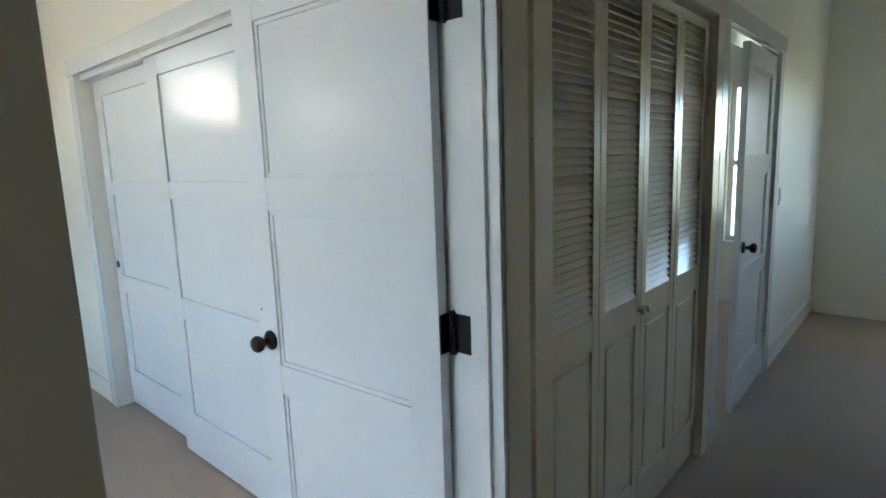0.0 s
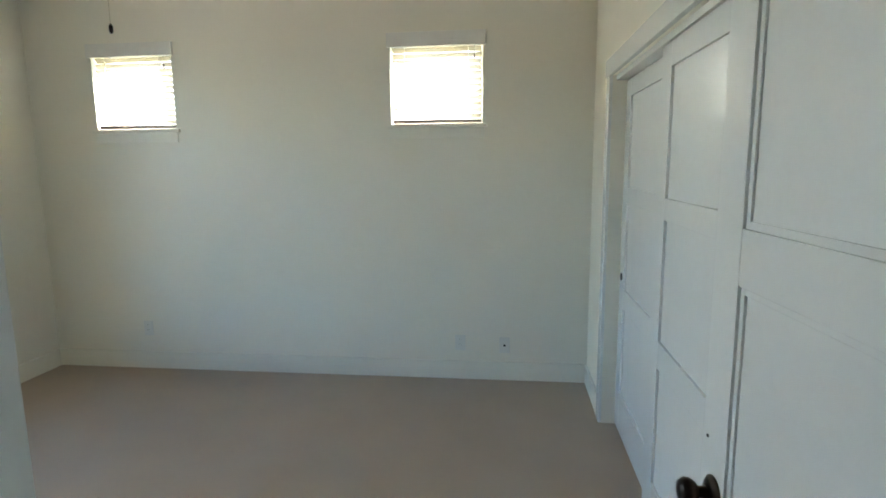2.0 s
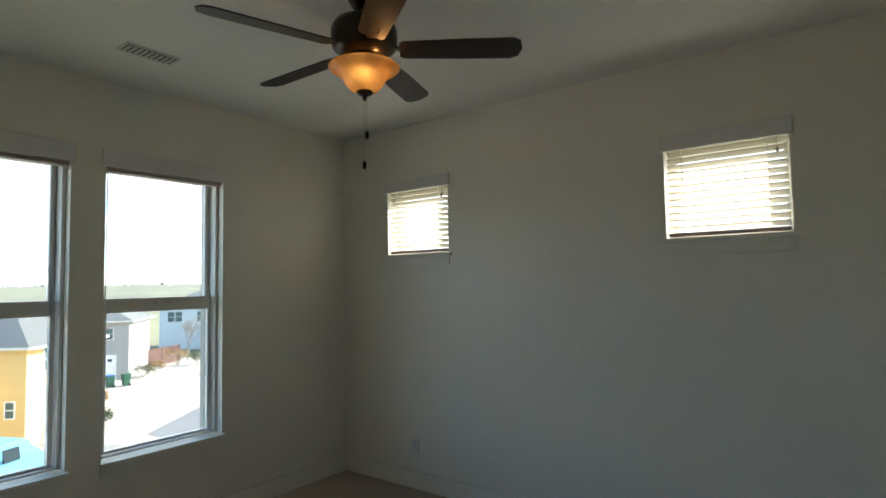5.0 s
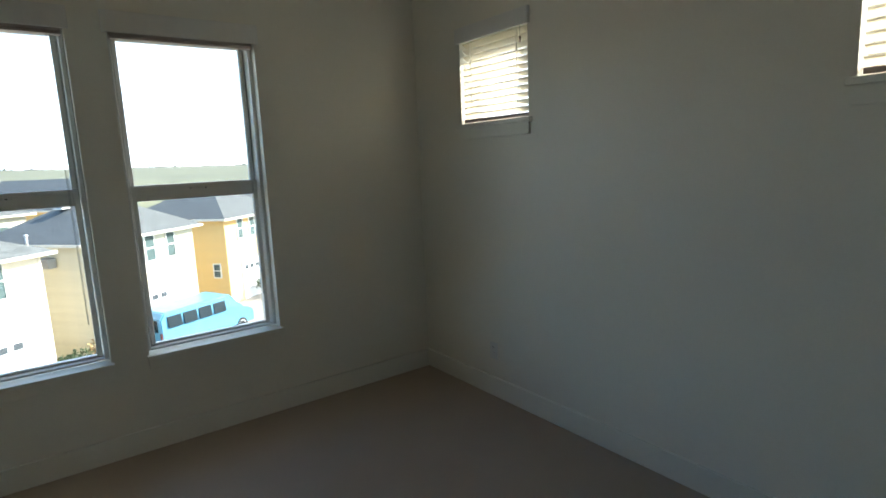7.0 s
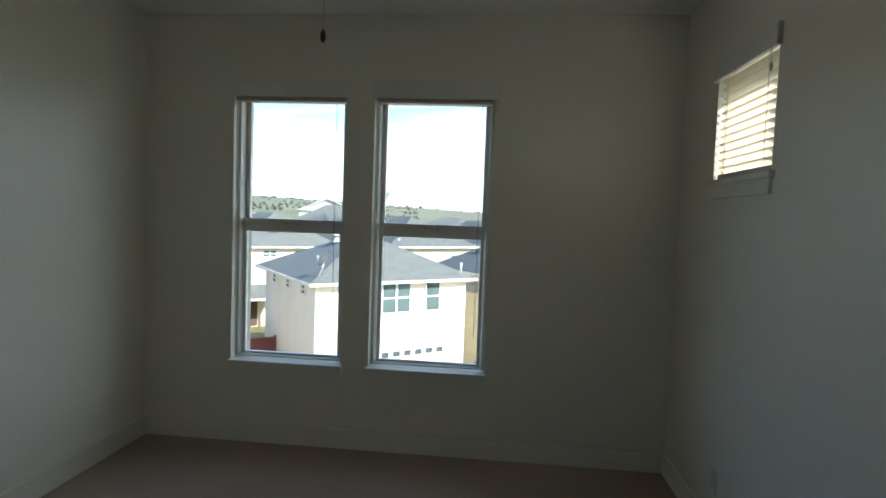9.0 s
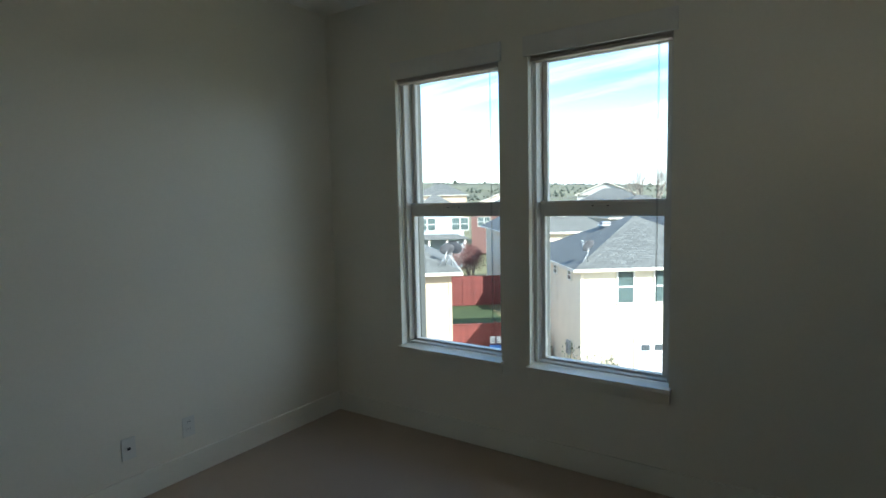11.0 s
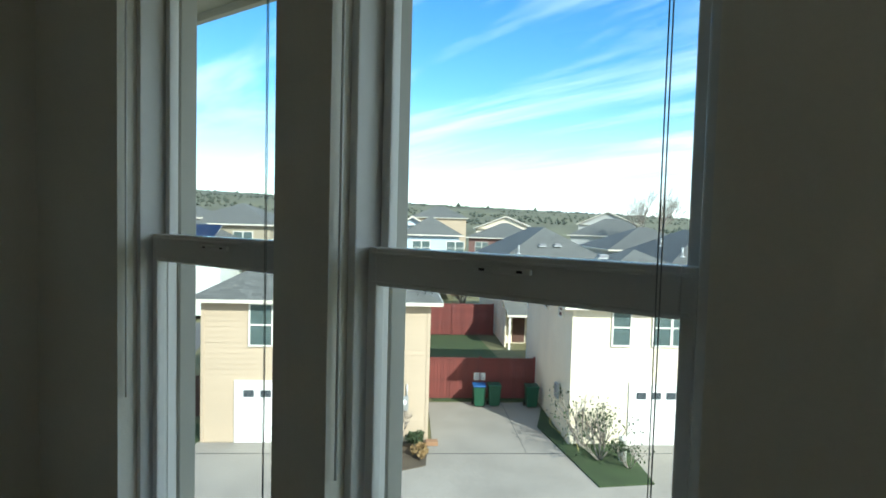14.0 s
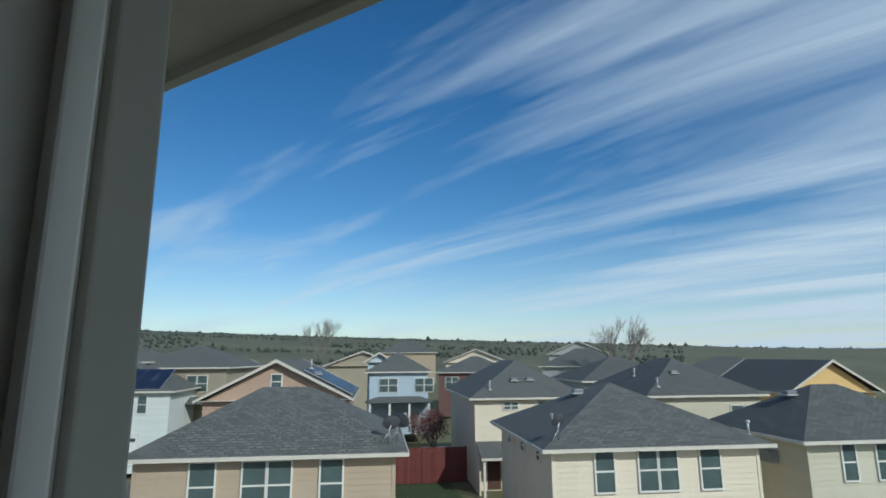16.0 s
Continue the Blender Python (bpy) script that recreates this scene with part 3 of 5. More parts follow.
def plain_window(name, y0, y1, z0, z1, label):
    w = tagged(new(name), label, "window", kind="structure")
    x0, x1 = EAST + 0.05, EAST + 0.13
    m = (z0 + z1) / 2
    for d in ((x0, x1, y0 + 0.001, y0 + 0.05, z0, z1), (x0, x1, y1 - 0.05, y1 - 0.001, z0, z1), (x0, x1, y0 + 0.05, y1 - 0.05, z0, z0 + 0.05), (x0, x1, y0 + 0.05, y1 - 0.05, z1 - 0.05, z1), (x0, x1, y0 + 0.05, y1 - 0.05, m - 0.025, m + 0.025)):
        part("window_frame", box_bm(*d, bevel=0.004), VINYL, w)
    g = part("pane", box_bm(EAST + 0.085, EAST + 0.091, y0 + 0.045, y1 - 0.045, z0 + 0.045, z1 - 0.045), PANE, w)
    g.visible_shadow = False
    part("window_sill", box_bm(EAST - 0.04, EAST + 0.05, y0 - 0.03, y1 + 0.03, z0 - 0.024, z0 - 0.001, bevel=0.003), TRIM, w)


plain_window("window_5", -1.58, -0.82, 0.88, 2.02, "white framed window at the end of the hall")
plain_window("window_6", 0.12, 0.60, 0.6, 2.11, "white framed window of the room across")

# ---- ceiling fan ----
FAN = Vector((1.905, 1.805, 0.03))
fan = thing("ceiling_fan", "dark bronze five-blade ceiling fan with lit alabaster bowl", "ceiling fan", Matrix.Translation(FAN))
part("canopy", lathe_bm([(0.022, 2.775), (0.045, 2.785), (0.066, 2.815), (0.074, 2.835), (0.074, CEIL - 0.03)], 36), BRONZE, fan)
part("downrod", tube_bm([(0, 0, 2.72), (0, 0, 2.79)], 0.012, 14), BRONZE, fan)
part("motor_housing", lathe_bm([(0.03, 2.565), (0.10, 2.570), (0.118, 2.590), (0.138, 2.605), (0.146, 2.63), (0.146, 2.685), (0.132, 2.715), (0.09, 2.735), (0.03, 2.74)], 44), BRONZE, fan)
part("switch_housing", lathe_bm([(0.06, 2.525), (0.075, 2.535), (0.075, 2.566)], 30), BRONZE, fan)
for k in range(5):
    ang = 37 + 72 * k
    m = pose(0, 0, 2.598, 0, 0, ang)
    arm = bmesh.new()
    tilt = m @ pose(0, 0, 0, -13, 0, 0)
    add_box(arm, 0.095, 0.20, -0.014, 0.014, 0.0, 0.012, m)
    add_box(arm, 0.185, 0.25, -0.034, 0.034, 0.0032, 0.008, tilt)
    for r in (0.205, 0.235):
        add_box(arm, r - 0.005, r + 0.005, -0.026, -0.016, -0.0048, -0.0032, tilt)
        add_box(arm, r - 0.005, r + 0.005, 0.016, 0.026, -0.0048, -0.0032, tilt)
    blade = bmesh.new()
    outline = [(0.155, -0.044), (0.175, -0.058), (0.40, -0.066), (0.65, -0.070), (0.685, -0.052), (0.698, 0.0), (0.685, 0.052), (0.65, 0.070), (0.40, 0.066), (0.175, 0.058), (0.155, 0.044)]
    top = [blade.verts.new(tilt @ Vector((x, y, 0.003))) for x, y in outline]
    low = [blade.verts.new(tilt @ Vector((x, y, -0.003))) for x, y in outline]
    blade.faces.new(top)
    blade.faces.new(low[::-1])
    for i in range(len(top)):
        j = (i + 1) % len(top)
        blade.faces.new((top[i], low[i], low[j], top[j]))
    b = part("fan_blade", blade, BLADE, fan)
    part("blade_iron", arm, BRONZE, b, "scrolled bronze blade bracket")
part("glass_bowl", lathe_bm([(0.020, 2.412), (0.060, 2.420), (0.082, 2.445), (0.098, 2.475), (0.128, 2.498), (0.150, 2.510), (0.157, 2.520), (0.148, 2.528), (0.075, 2.532)], 48), ALABASTER, fan, "amber alabaster glass bowl, lit")
part("finial", lathe_bm([(0.004, 2.372), (0.010, 2.380), (0.012, 2.392), (0.034, 2.402), (0.038, 2.412), (0.030, 2.418)], 28), BRONZE, fan)
for dx, lo in ((0.012, 2.215), (-0.006, 2.085)):
    bm = bmesh.new()
    z = 2.385
    while z > lo + 0.02:
        bmesh.ops.create_icosphere(bm, subdivisions=1, radius=0.0022, matrix=Matrix.Translation((dx, 0.0, z)))
        z -= 0.0055
    ch = part("pull_chain", bm, CHROME, fan, "beaded metal pull chain")
    part("chain_fob", lathe_bm([(0.003, lo + 0.022), (0.008, lo + 0.012), (0.0085, lo - 0.006), (0.004, lo - 0.016)], 14, Matrix.Translation((dx, 0, 0))), BRONZE, ch)
for dx, dy in ((0.085, 0.0), (-0.085, 0.01)):
    bulb = new("fan_lamp", bpy.data.lights.new("fan_lamp", "POINT"))
    bulb.data.energy, bulb.data.color, bulb.data.shadow_soft_size = 0.10, (1.0, 0.46, 0.14), 0.006
    bulb.location = FAN + Vector((dx, dy, 2.539))
for dx, dy in ((0.045, -0.045), (-0.05, 0.03)):
    lit = new("fan_bulb", bpy.data.lights.new("fan_bulb", "POINT"))
    lit.data.energy, lit.data.color, lit.data.shadow_soft_size = 0.06, (1.0, 0.72, 0.38), 0.012
    lit.location = FAN + Vector((dx, dy, 2.485))

# ---- small fixtures ----
vent = thing("ceiling_vent", "small painted metal ceiling register with slats", "ceiling vent", pose(0.56, 1.50, CEIL))
part("frame", box_bm(-0.065, 0.065, -0.145, 0.145, -0.006, 0.0, bevel=0.002), VENTGREY, vent)
part("duct", box_bm(-0.048, 0.048, -0.128, 0.128, -0.0075, -0.0062), SLOT, vent)
for k in range(9):
    part("slat", box_bm(-0.048, 0.048, -0.124 + k * 0.028, -0.106 + k * 0.028, -0.0105, -0.0085), VENTGREY, vent)


def outlet(m, kind_label, phone=False):
    o = thing("wall_outlet", kind_label, "outlet", m)
    part("plate", box_bm(-0.037, 0.037, -0.006, 0.0, -0.058, 0.058, bevel=0.003), PLASTIC, o)
    if phone:
        part("jack", box_bm(-0.008, 0.008, -0.008, -0.0055, -0.008, 0.006), SLOT, o)
    else:
        for z in (-0.027, 0.012):
            part("socket", box_bm(-0.017, 0.017, -0.0085, -0.0055, z, z + 0.028, bevel=0.002), PLASTIC, o)
            for x in (-0.007, 0.005):
                part("slot", box_bm(x, x + 0.002, -0.0092, -0.0084, z + 0.012, z + 0.021), SLOT, o)


outlet(pose(3.175, 3.48, 0.27), "cream plastic power outlet low on the wall")
outlet(pose(3.495, 3.48, 0.26), "cream plastic cable jack plate low on the wall", True)
outlet(pose(1.167, SOUTH, 0.29, 0, 0, 180), "cream plastic power outlet low on the wall")
outlet(pose(1.502, SOUTH, 0.29, 0, 0, 180), "cream plastic cable jack plate low on the wall", True)
outlet(pose(0.743, 3.48, 0.32), "cream plastic power outlet low on the wall")
switch = thing("light_switch", "cream plastic light switch on the hall wall", "light switch", pose(7.25, HALL, 1.16))
part("plate", box_bm(-0.037, 0.037, -0.006, 0.0, -0.058, 0.058, bevel=0.003), PLASTIC, switch)
part("rocker", box_bm(-0.016, 0.016, -0.010, -0.0055, -0.032, 0.032, bevel=0.002), PLASTIC, switch)


# ---- outside ----
GROUND = -6.75
ROOF = shingles("grey_asphalt_shingles", (0.135, 0.138, 0.125))
ROOF_DARK = shingles("dark_asphalt_shingles", (0.118, 0.121, 0.112))
FASCIA = material("white_fascia_paint", (0.64, 0.59, 0.49), 0.5, grain=0.04)
HOUSEWHITE = material("white_house_trim", (0.74, 0.71, 0.63), 0.5, grain=0.03)
GARAGE = material("white_garage_door", (0.78, 0.77, 0.72), 0.45, grain=0.03)
CONCRETE = material("pale_concrete", (0.29, 0.262, 0.22), 0.9, grain=0.12, grain_scale=14, stain=0.16, stain_scale=0.5, bump=0.3, bump_scale=60)
ASPHALT = material("grey_asphalt", (0.11, 0.11, 0.11), 0.9, grain=0.2, grain_scale=20, stain=0.15, stain_scale=0.3)
SOIL = material("dry_grass_ground", (0.15, 0.14, 0.065), 0.95, grain=0.3, grain_scale=1.2, stain=0.3, stain_scale=0.05)
BEDSOIL = material("dark_bed_soil", (0.085, 0.065, 0.042), 0.95, grain=0.35, grain_scale=14, stain=0.3, stain_scale=1.5, bump=0.8, bump_scale=30)
LAWN = material("green_lawn", (0.040, 0.062, 0.020), 0.95, grain=0.35, grain_scale=18, stain=0.25, stain_scale=1.0, bump=0.8, bump_scale=40)
HILL = material("wooded_hillside", (0.125, 0.12, 0.065), 1.0, grain=0.4, grain_scale=0.05, stain=0.35, stain_scale=0.006)
REDWOOD = material("red_stained_fence", (0.15, 0.036, 0.028), 0.75, grain=0.18, grain_scale=8, stain=0.2, stain_scale=1.5, per_object=0.18)
# Brown wood stain, made darker to carry the shade over the side fences.
BROWNWOOD = material("shade_darkened_brown_wood", (0.10, 0.05, 0.035), 0.8, grain=0.2, grain_scale=8, stain=0.2, stain_scale=1.5, per_object=0.2)
BLUEGLASS = glass("house_window_glass", (0.80, 0.85, 0.86))
DARKROOM = material("dim_house_interior", (0.05, 0.06, 0.065), 0.9)
LACE = material("pale_curtain", (0.21, 0.23, 0.21), 0.9, grain=0.12, grain_scale=6, stain=0.2, stain_scale=1.2)
SOLAR = material("blue_black_solar_cells", (0.012, 0.018, 0.045), 0.35, grain=0.1, grain_scale=6)
BARK = material("grey_bark", (0.27, 0.23, 0.19), 0.95, grain=0.25, grain_scale=12)
LEAF = material("shrub_leaves", (0.042, 0.062, 0.022), 0.8, grain=0.3, grain_scale=5)
REDLEAF = material("reddish_leaves", (0.16, 0.07, 0.06), 0.85, grain=0.3, grain_scale=5)
FARTREE = material("far_tree_foliage", (0.055, 0.065, 0.048), 0.95, grain=0.3, grain_scale=0.3)
DISHGREY = material("grey_dish_enamel", (0.20, 0.20, 0.21), 0.4)
GALV = material("galvanised_pipe", (0.55, 0.55, 0.53), 0.4, metal=0.4)
BINGREEN = material("green_bin_plastic", (0.015, 0.07, 0.035), 0.45)
BINBLUE = material("blue_bin_plastic", (0.02, 0.09, 0.25), 0.45)
VANBLUE = material("pale_blue_van_paint", (0.11, 0.29, 0.41), 0.3, spec=0.6)
CARDARK = material("dark_blue_car_paint", (0.02, 0.03, 0.05), 0.2, spec=0.6)
RUBBER = material("black_tyre_rubber", (0.015, 0.015, 0.015), 0.85)
CARGLASS = material("dark_car_glass", (0.02, 0.03, 0.035), 0.12, spec=0.3)
SIGN = material("white_paper_sign", (0.75, 0.74, 0.7), 0.6)

U = Vector((-0.61401, 0.7893, 0))
B = Vector((-0.7893, -0.61401, 0))
O = Vector((-15.996, -8.681, 0))


def row_pose(s, back, z=0.0):
    """A place in the row of houses: x along the street, y away from it."""
    p = O + U * s + B * back
    m = Matrix((( U.x, B.x, 0, p.x), (U.y, B.y, 0, p.y), (0, 0, 1, z), (0, 0, 0, 1)))
    return m


# local frame of a house is left-handed against the street, so mirror helper keeps x to the viewer's right
def face_uv(bm, f, origin, along, up, layer):
    for lp in f.loops:
        d = lp.vert.co - origin
        lp[layer].uv = (d.dot(along), d.dot(up))


def hip_roof_bm(w, d, rise, eave_z, over, gable_front=False, thick=0.16):
    """A hip roof (or gable to the front) over w by d, with its eaves, as separate slopes with shingle coordinates."""
    bm = bmesh.new()
    layer = bm.loops.layers.uv.new("UVMap")
    x0, x1, y0, y1 = -over, w + over, -over, d + over
    run = min(x1 - x0, y1 - y0) / 2
    top = eave_z + rise
    if gable_front:
        cx = (x0 + x1) / 2
        r0, r1 = Vector((cx, y0, top)), Vector((cx, y1, top))
        sl = [[(x0, y0, eave_z), (x0, y1, eave_z), r1, r0], [(x1, y1, eave_z), (x1, y0, eave_z), r0, r1]]
    elif x1 - x0 >= y1 - y0:
        cy = (y0 + y1) / 2
        r0, r1 = Vector((x0 + run, cy, top)), Vector((x1 - run, cy, top))
        sl = [[(x0, y0, eave_z), (x1, y0, eave_z), r1, r0], [(x1, y0, eave_z), (x1, y1, eave_z), r1], [(x1, y1, eave_z), (x0, y1, eave_z), r0, r1], [(x0, y1, eave_z), (x0, y0, eave_z), r0]]
    else:
        cx = (x0 + x1) / 2
        r0, r1 = Vector((cx, y0 + run, top)), Vector((cx, y1 - run, top))
        sl = [[(x0, y0, eave_z), (x1, y0, eave_z), r0], [(x1, y0, eave_z), (x1, y1, eave_z), r1, r0], [(x1, y1, eave_z), (x0, y1, eave_z), r1], [(x0, y1, eave_z), (x0, y0, eave_z), r0, r1]]
    for corners in sl:
        cs = [Vector(c) for c in corners]
        f = bm.faces.new([bm.verts.new(c) for c in cs])
        along = (cs[1] - cs[0]).normalized()
        nrm = (cs[1] - cs[0]).cross(cs[2] - cs[0]).normalized()
        face_uv(bm, f, cs[0], along, nrm.cross(along), layer)
    return bm, (x0, x1, y0, y1, top, run)


HOUSE_MATS = {}


def house_paint(colour):
    if colour not in HOUSE_MATS:
        HOUSE_MATS[colour] = material("lap_siding_paint", colour, 0.75, grain=0.05, grain_scale=9, stain=0.06, stain_scale=0.7, per_object=0.035)
    return HOUSE_MATS[colour]


def house_window(owner, x, z, w, h, side="front", depth=0.0, plane=0.0):
    """A trimmed sash window; x, z of its lower corner on the front (or on a side wall, x then runs back)."""
    win = new("window")
    win.parent = owner
    if side == "front":
        m = Matrix.Translation((x, plane, z))
    elif side == "left":
        m = Matrix(((0, 1, 0, plane), (1, 0, 0, x), (0, 0, 1, z), (0, 0, 0, 1)))
    else:
        m = Matrix(((0, -1, 0, plane), (1, 0, 0, x), (0, 0, 1, z), (0, 0, 0, 1)))
    t = 0.06
    for d in ((-t, 0, -0.075, 0.02, -t, h + t), (w, w + t, -0.075, 0.02, -t, h + t), (0, w, -0.075, 0.02, h, h + t), (-0.03, w + 0.03, -0.09, 0.02, -t, 0)):
        part("frame", box_bm(*d, m=m), HOUSEWHITE, win)
    part("meeting_rail", box_bm(0, w, -0.064, 0.02, h / 2 - 0.03, h / 2 + 0.03, m=m), HOUSEWHITE, win)
    part("pane", box_bm(0, w, -0.052, -0.046, 0, h, m=m), BLUEGLASS, win)
    part("curtain", box_bm(0, w, -0.044, -0.038, 0, h, m=m), LACE, win)
    return win


def garage_door(owner, x, w, h, plane=0.0, base=0.0):
    g = new("garage_door")
    g.parent = owner
    t = 0.2
    for d in ((x - t, x, -0.07, 0.02, base, base + h + t), (x + w, x + w + t, -0.07, 0.02, base, base + h + t), (x, x + w, -0.07, 0.02, base + h, base + h + t)):
        part("frame", box_bm(d[0], d[1], plane + d[2], plane + d[3], d[4], d[5]), HOUSEWHITE, g)
    for k in range(4):
        z = base + k * h / 4
        part("door_panel", box_bm(x, x + w, plane - 0.035, plane + 0.01, z + 0.012, z + h / 4, bevel=0.008), GARAGE, g)
    n = max(3, round(w / 0.62))
    for k in range(n):
        c = x + (k + 0.5) * w / n
        part("pane", box_bm(c - 0.19, c + 0.19, plane - 0.042, plane - 0.034, base + h * 0.80, base + h * 0.80 + 0.26), DARKROOM, g)


def siding(owner, x0, x1, z0, z1, mat, side="front", plane=0.0, step=0.19):
    """Lap boards, each its own piece, tilted so that its lower edge stands proud."""
    n = int((z1 - z0) / step)
    step = (z1 - z0) / n
    bm = bmesh.new()
    vs = [bm.verts.new(v) for v in ((x0, -0.020, 0), (x1, -0.020, 0), (x1, -0.003, step), (x0, -0.003, step), (x0, 0.0, 0), (x1, 0.0, 0), (x1, 0.0, step), (x0, 0.0, step))]
    for f in ((0, 1, 2, 3), (4, 7, 6, 5), (0, 4, 5, 1), (3, 2, 6, 7), (0, 3, 7, 4), (1, 5, 6, 2)):
        bm.faces.new([vs[i] for i in f])
    me = mesh_of("siding_board", bm, mat)
    for k in range(n):
        b = new("siding_board", me)
        b.parent = owner
        z = z0 + k * step
        if side == "front":
            b.matrix_basis = Matrix.Translation((0, plane, z))
        elif side == "left":
            b.matrix_basis = Matrix(((0, 1, 0, plane), (1, 0, 0, 0), (0, 0, 1, z), (0, 0, 0, 1)))
        else:
            b.matrix_basis = Matrix(((0, -1, 0, plane), (1, 0, 0, 0), (0, 0, 1, z), (0, 0, 0, 1)))


def house(m, w, d, eave, rise, colour, label, windows=(), side_windows=(), garage=None, roof=ROOF, gable=False, boards=("front",), over=0.45, group="houses of the street", base=GROUND):
    """A two-storey house. m: its front corner, x along the front, y to the back; heights from the ground."""
    h = thing("house", label, "house", m @ Matrix.Translation((0, 0, base)), group=group)
    mat = house_paint(colour)
    walls = box_bm(0, w, 0, d, -0.5, eave - 0.02)
    part("wall", walls, mat, h)
    rb, (x0, x1, y0, y1, top, run) = hip_roof_bm(w, d, rise, eave, over, gable)
    rf = part("roof", rb, roof, h)
    sof = bmesh.new()
    add_box(sof, x0 + 0.02, x1 - 0.02, y0 + 0.02, y1 - 0.02, eave - 0.03, eave - 0.005)
    part("soffit", sof, FASCIA, rf)
    if not gable:
        for dd in ((x0, x1, y0 - 0.02, y0 + 0.01), (x0, x1, y1 - 0.01, y1 + 0.02), (x0 - 0.02, x0 + 0.01, y0, y1), (x1 - 0.01, x1 + 0.02, y0, y1)):
            part("fascia", box_bm(*dd, eave - 0.115, eave + 0.012), FASCIA, rf)
    else:
        tri = bmesh.new()
        cx = (x0 + x1) / 2
        k = rise / (cx - x0)
        for yy in (0.0, d):
            tri.faces.new([tri.verts.new(v) for v in ((0, yy, eave - 0.02), (w, yy, eave - 0.02), (cx, yy, eave + rise - 0.12))])
        part("gable_wall", tri, mat, h)
        for s in (-1, 1):
            for yy in (y0 - 0.03, y1 - 0.01):
                bb = bmesh.new()
                pts = [(cx + s * (cx - x0), eave - 0.12), (cx + s * (cx - x0), eave + 0.03), (cx, top + 0.03), (cx, top - 0.16)]
                a = [bb.verts.new((px, yy, pz)) for px, pz in pts]
                c = [bb.verts.new((px, yy + 0.05, pz)) for px, pz in pts]
                bb.faces.new(a)
                bb.faces.new(c[::-1])
                for i in range(4):
                    bb.faces.new((a[i], c[i], c[(i + 1) % 4], a[(i + 1) % 4]))
                part("bargeboard", bb, FASCIA, rf)
            part("fascia", box_bm(cx + s * (cx - x0) - 0.02, cx + s * (cx - x0) + 0.02, y0, y1, eave - 0.115, eave + 0.012), FASCIA, rf)
    for sd in boards:
        top_z = (garage[2] + 0.2 if garage else 0.05)
        if sd == "front":
            if garage:
                siding(h, 0, garage[0] - 0.2, 0.05, top_z, mat)
                siding(h, garage[0] + garage[1] + 0.2, w, 0.05, top_z, mat)
                siding(h, 0, w, top_z, eave - 0.05, mat)
            else:
                siding(h, 0, w, 0.05, eave - 0.05, mat)
            for xx in (-0.03, w - 0.09):
                part("corner_board", box_bm(xx, xx + 0.12, -0.035, 0.02, 0, eave - 0.03), mat, h)
        elif sd == "left":
            siding(h, 0, d, 0.05, eave - 0.05, mat, "left", 0.0)
        else:
            siding(h, 0, d, 0.05, eave - 0.05, mat, "right", w)
    for x, z, ww, hh in windows:
        house_window(h, x, z, ww, hh)
    for sd, x, z, ww, hh in side_windows:
        house_window(h, x, z, ww, hh, sd, plane=0.0 if sd == "left" else w)
    if garage:
        garage_door(h, *garage)
    return h


def roof_pipe(m, h=0.55):
    p = thing("roof_vent_pipe", "white metal vent pipe on a shingled roof", "vent pipe", m, group="vent pipes on the roofs")
    part("flashing", lathe_bm([(0.20, -0.02), (0.16, 0.02), (0.06, 0.10)], 16), GALV, p)
    part("pipe", lathe_bm([(0.05, 0.05), (0.05, h)], 14), GALV, p)
    part("cap", lathe_bm([(0.09, h - 0.04), (0.09, h + 0.02), (0.03, h + 0.06)], 14), GALV, p)


def dish(m, label, scale=1.0):
    d = thing("satellite_dish", label, "satellite dish", m, group="satellite dishes on the roofs")
    k = scale
    part("mast", tube_bm([(0, 0, 0), (0, 0, 0.45 * k), (0.05 * k, -0.04 * k, 0.62 * k)], 0.022 * k, 8), GALV, d)
    bm = bmesh.new()
    mm = pose(0.08 * k, -0.06 * k, 0.70 * k, 60, 0, 150)
    rings = []
    for r in (0.02, 0.12, 0.22, 0.31, 0.35):
        rings.append([bm.verts.new(mm @ Vector((r * k * math.cos(a * math.pi / 12), r * 0.9 * k * math.sin(a * math.pi / 12), r * r * 0.55 * k))) for a in range(24)])
    for p, q in zip(rings, rings[1:]):
        for i in range(24):
            f = bm.faces.new((p[i], p[(i + 1) % 24], q[(i + 1) % 24], q[i]))
            f.smooth = True
    bm.faces.new(rings[0])
    bmesh.ops.solidify(bm, geom=bm.faces[:], thickness=0.012)
    part("reflector", bm, DISHGREY, d)
    part("feed_arm", tube_bm([mm @ Vector((0, -0.31 * k, 0.05 * k)), mm @ Vector((0, -0.22 * k, 0.34 * k)), mm @ Vector((0, -0.05 * k, 0.44 * k))], 0.016 * k, 6), GALV, d)
    part("receiver", box_bm(-0.04 * k, 0.04 * k, -0.05 * k, 0.05 * k, -0.04 * k, 0.06 * k, m=mm @ Matrix.Translation((0, -0.05 * k, 0.44 * k))), GALV, d)
    for s in (-1, 1):
        part("brace", tube_bm([(0.28 * s * k, 0.18 * k, -0.03), (0, 0, 0.38 * k)], 0.012 * k, 6), GALV, d)


TAN, CREAM, GREIGE, YELLOW, PALEBLUE, PINKTAN, MINT, OLIVE, GREY = ((0.46, 0.36, 0.25), (0.76, 0.665, 0.50), (0.57, 0.525, 0.39), (0.72, 0.48, 0.19), (0.46, 0.54, 0.59), (0.46, 0.32, 0.23), (0.68, 0.71, 0.65), (0.36, 0.31, 0.22), (0.40, 0.40, 0.38))
EAVE = 5.38


def street(s, back):
    return row_pose(s, back)


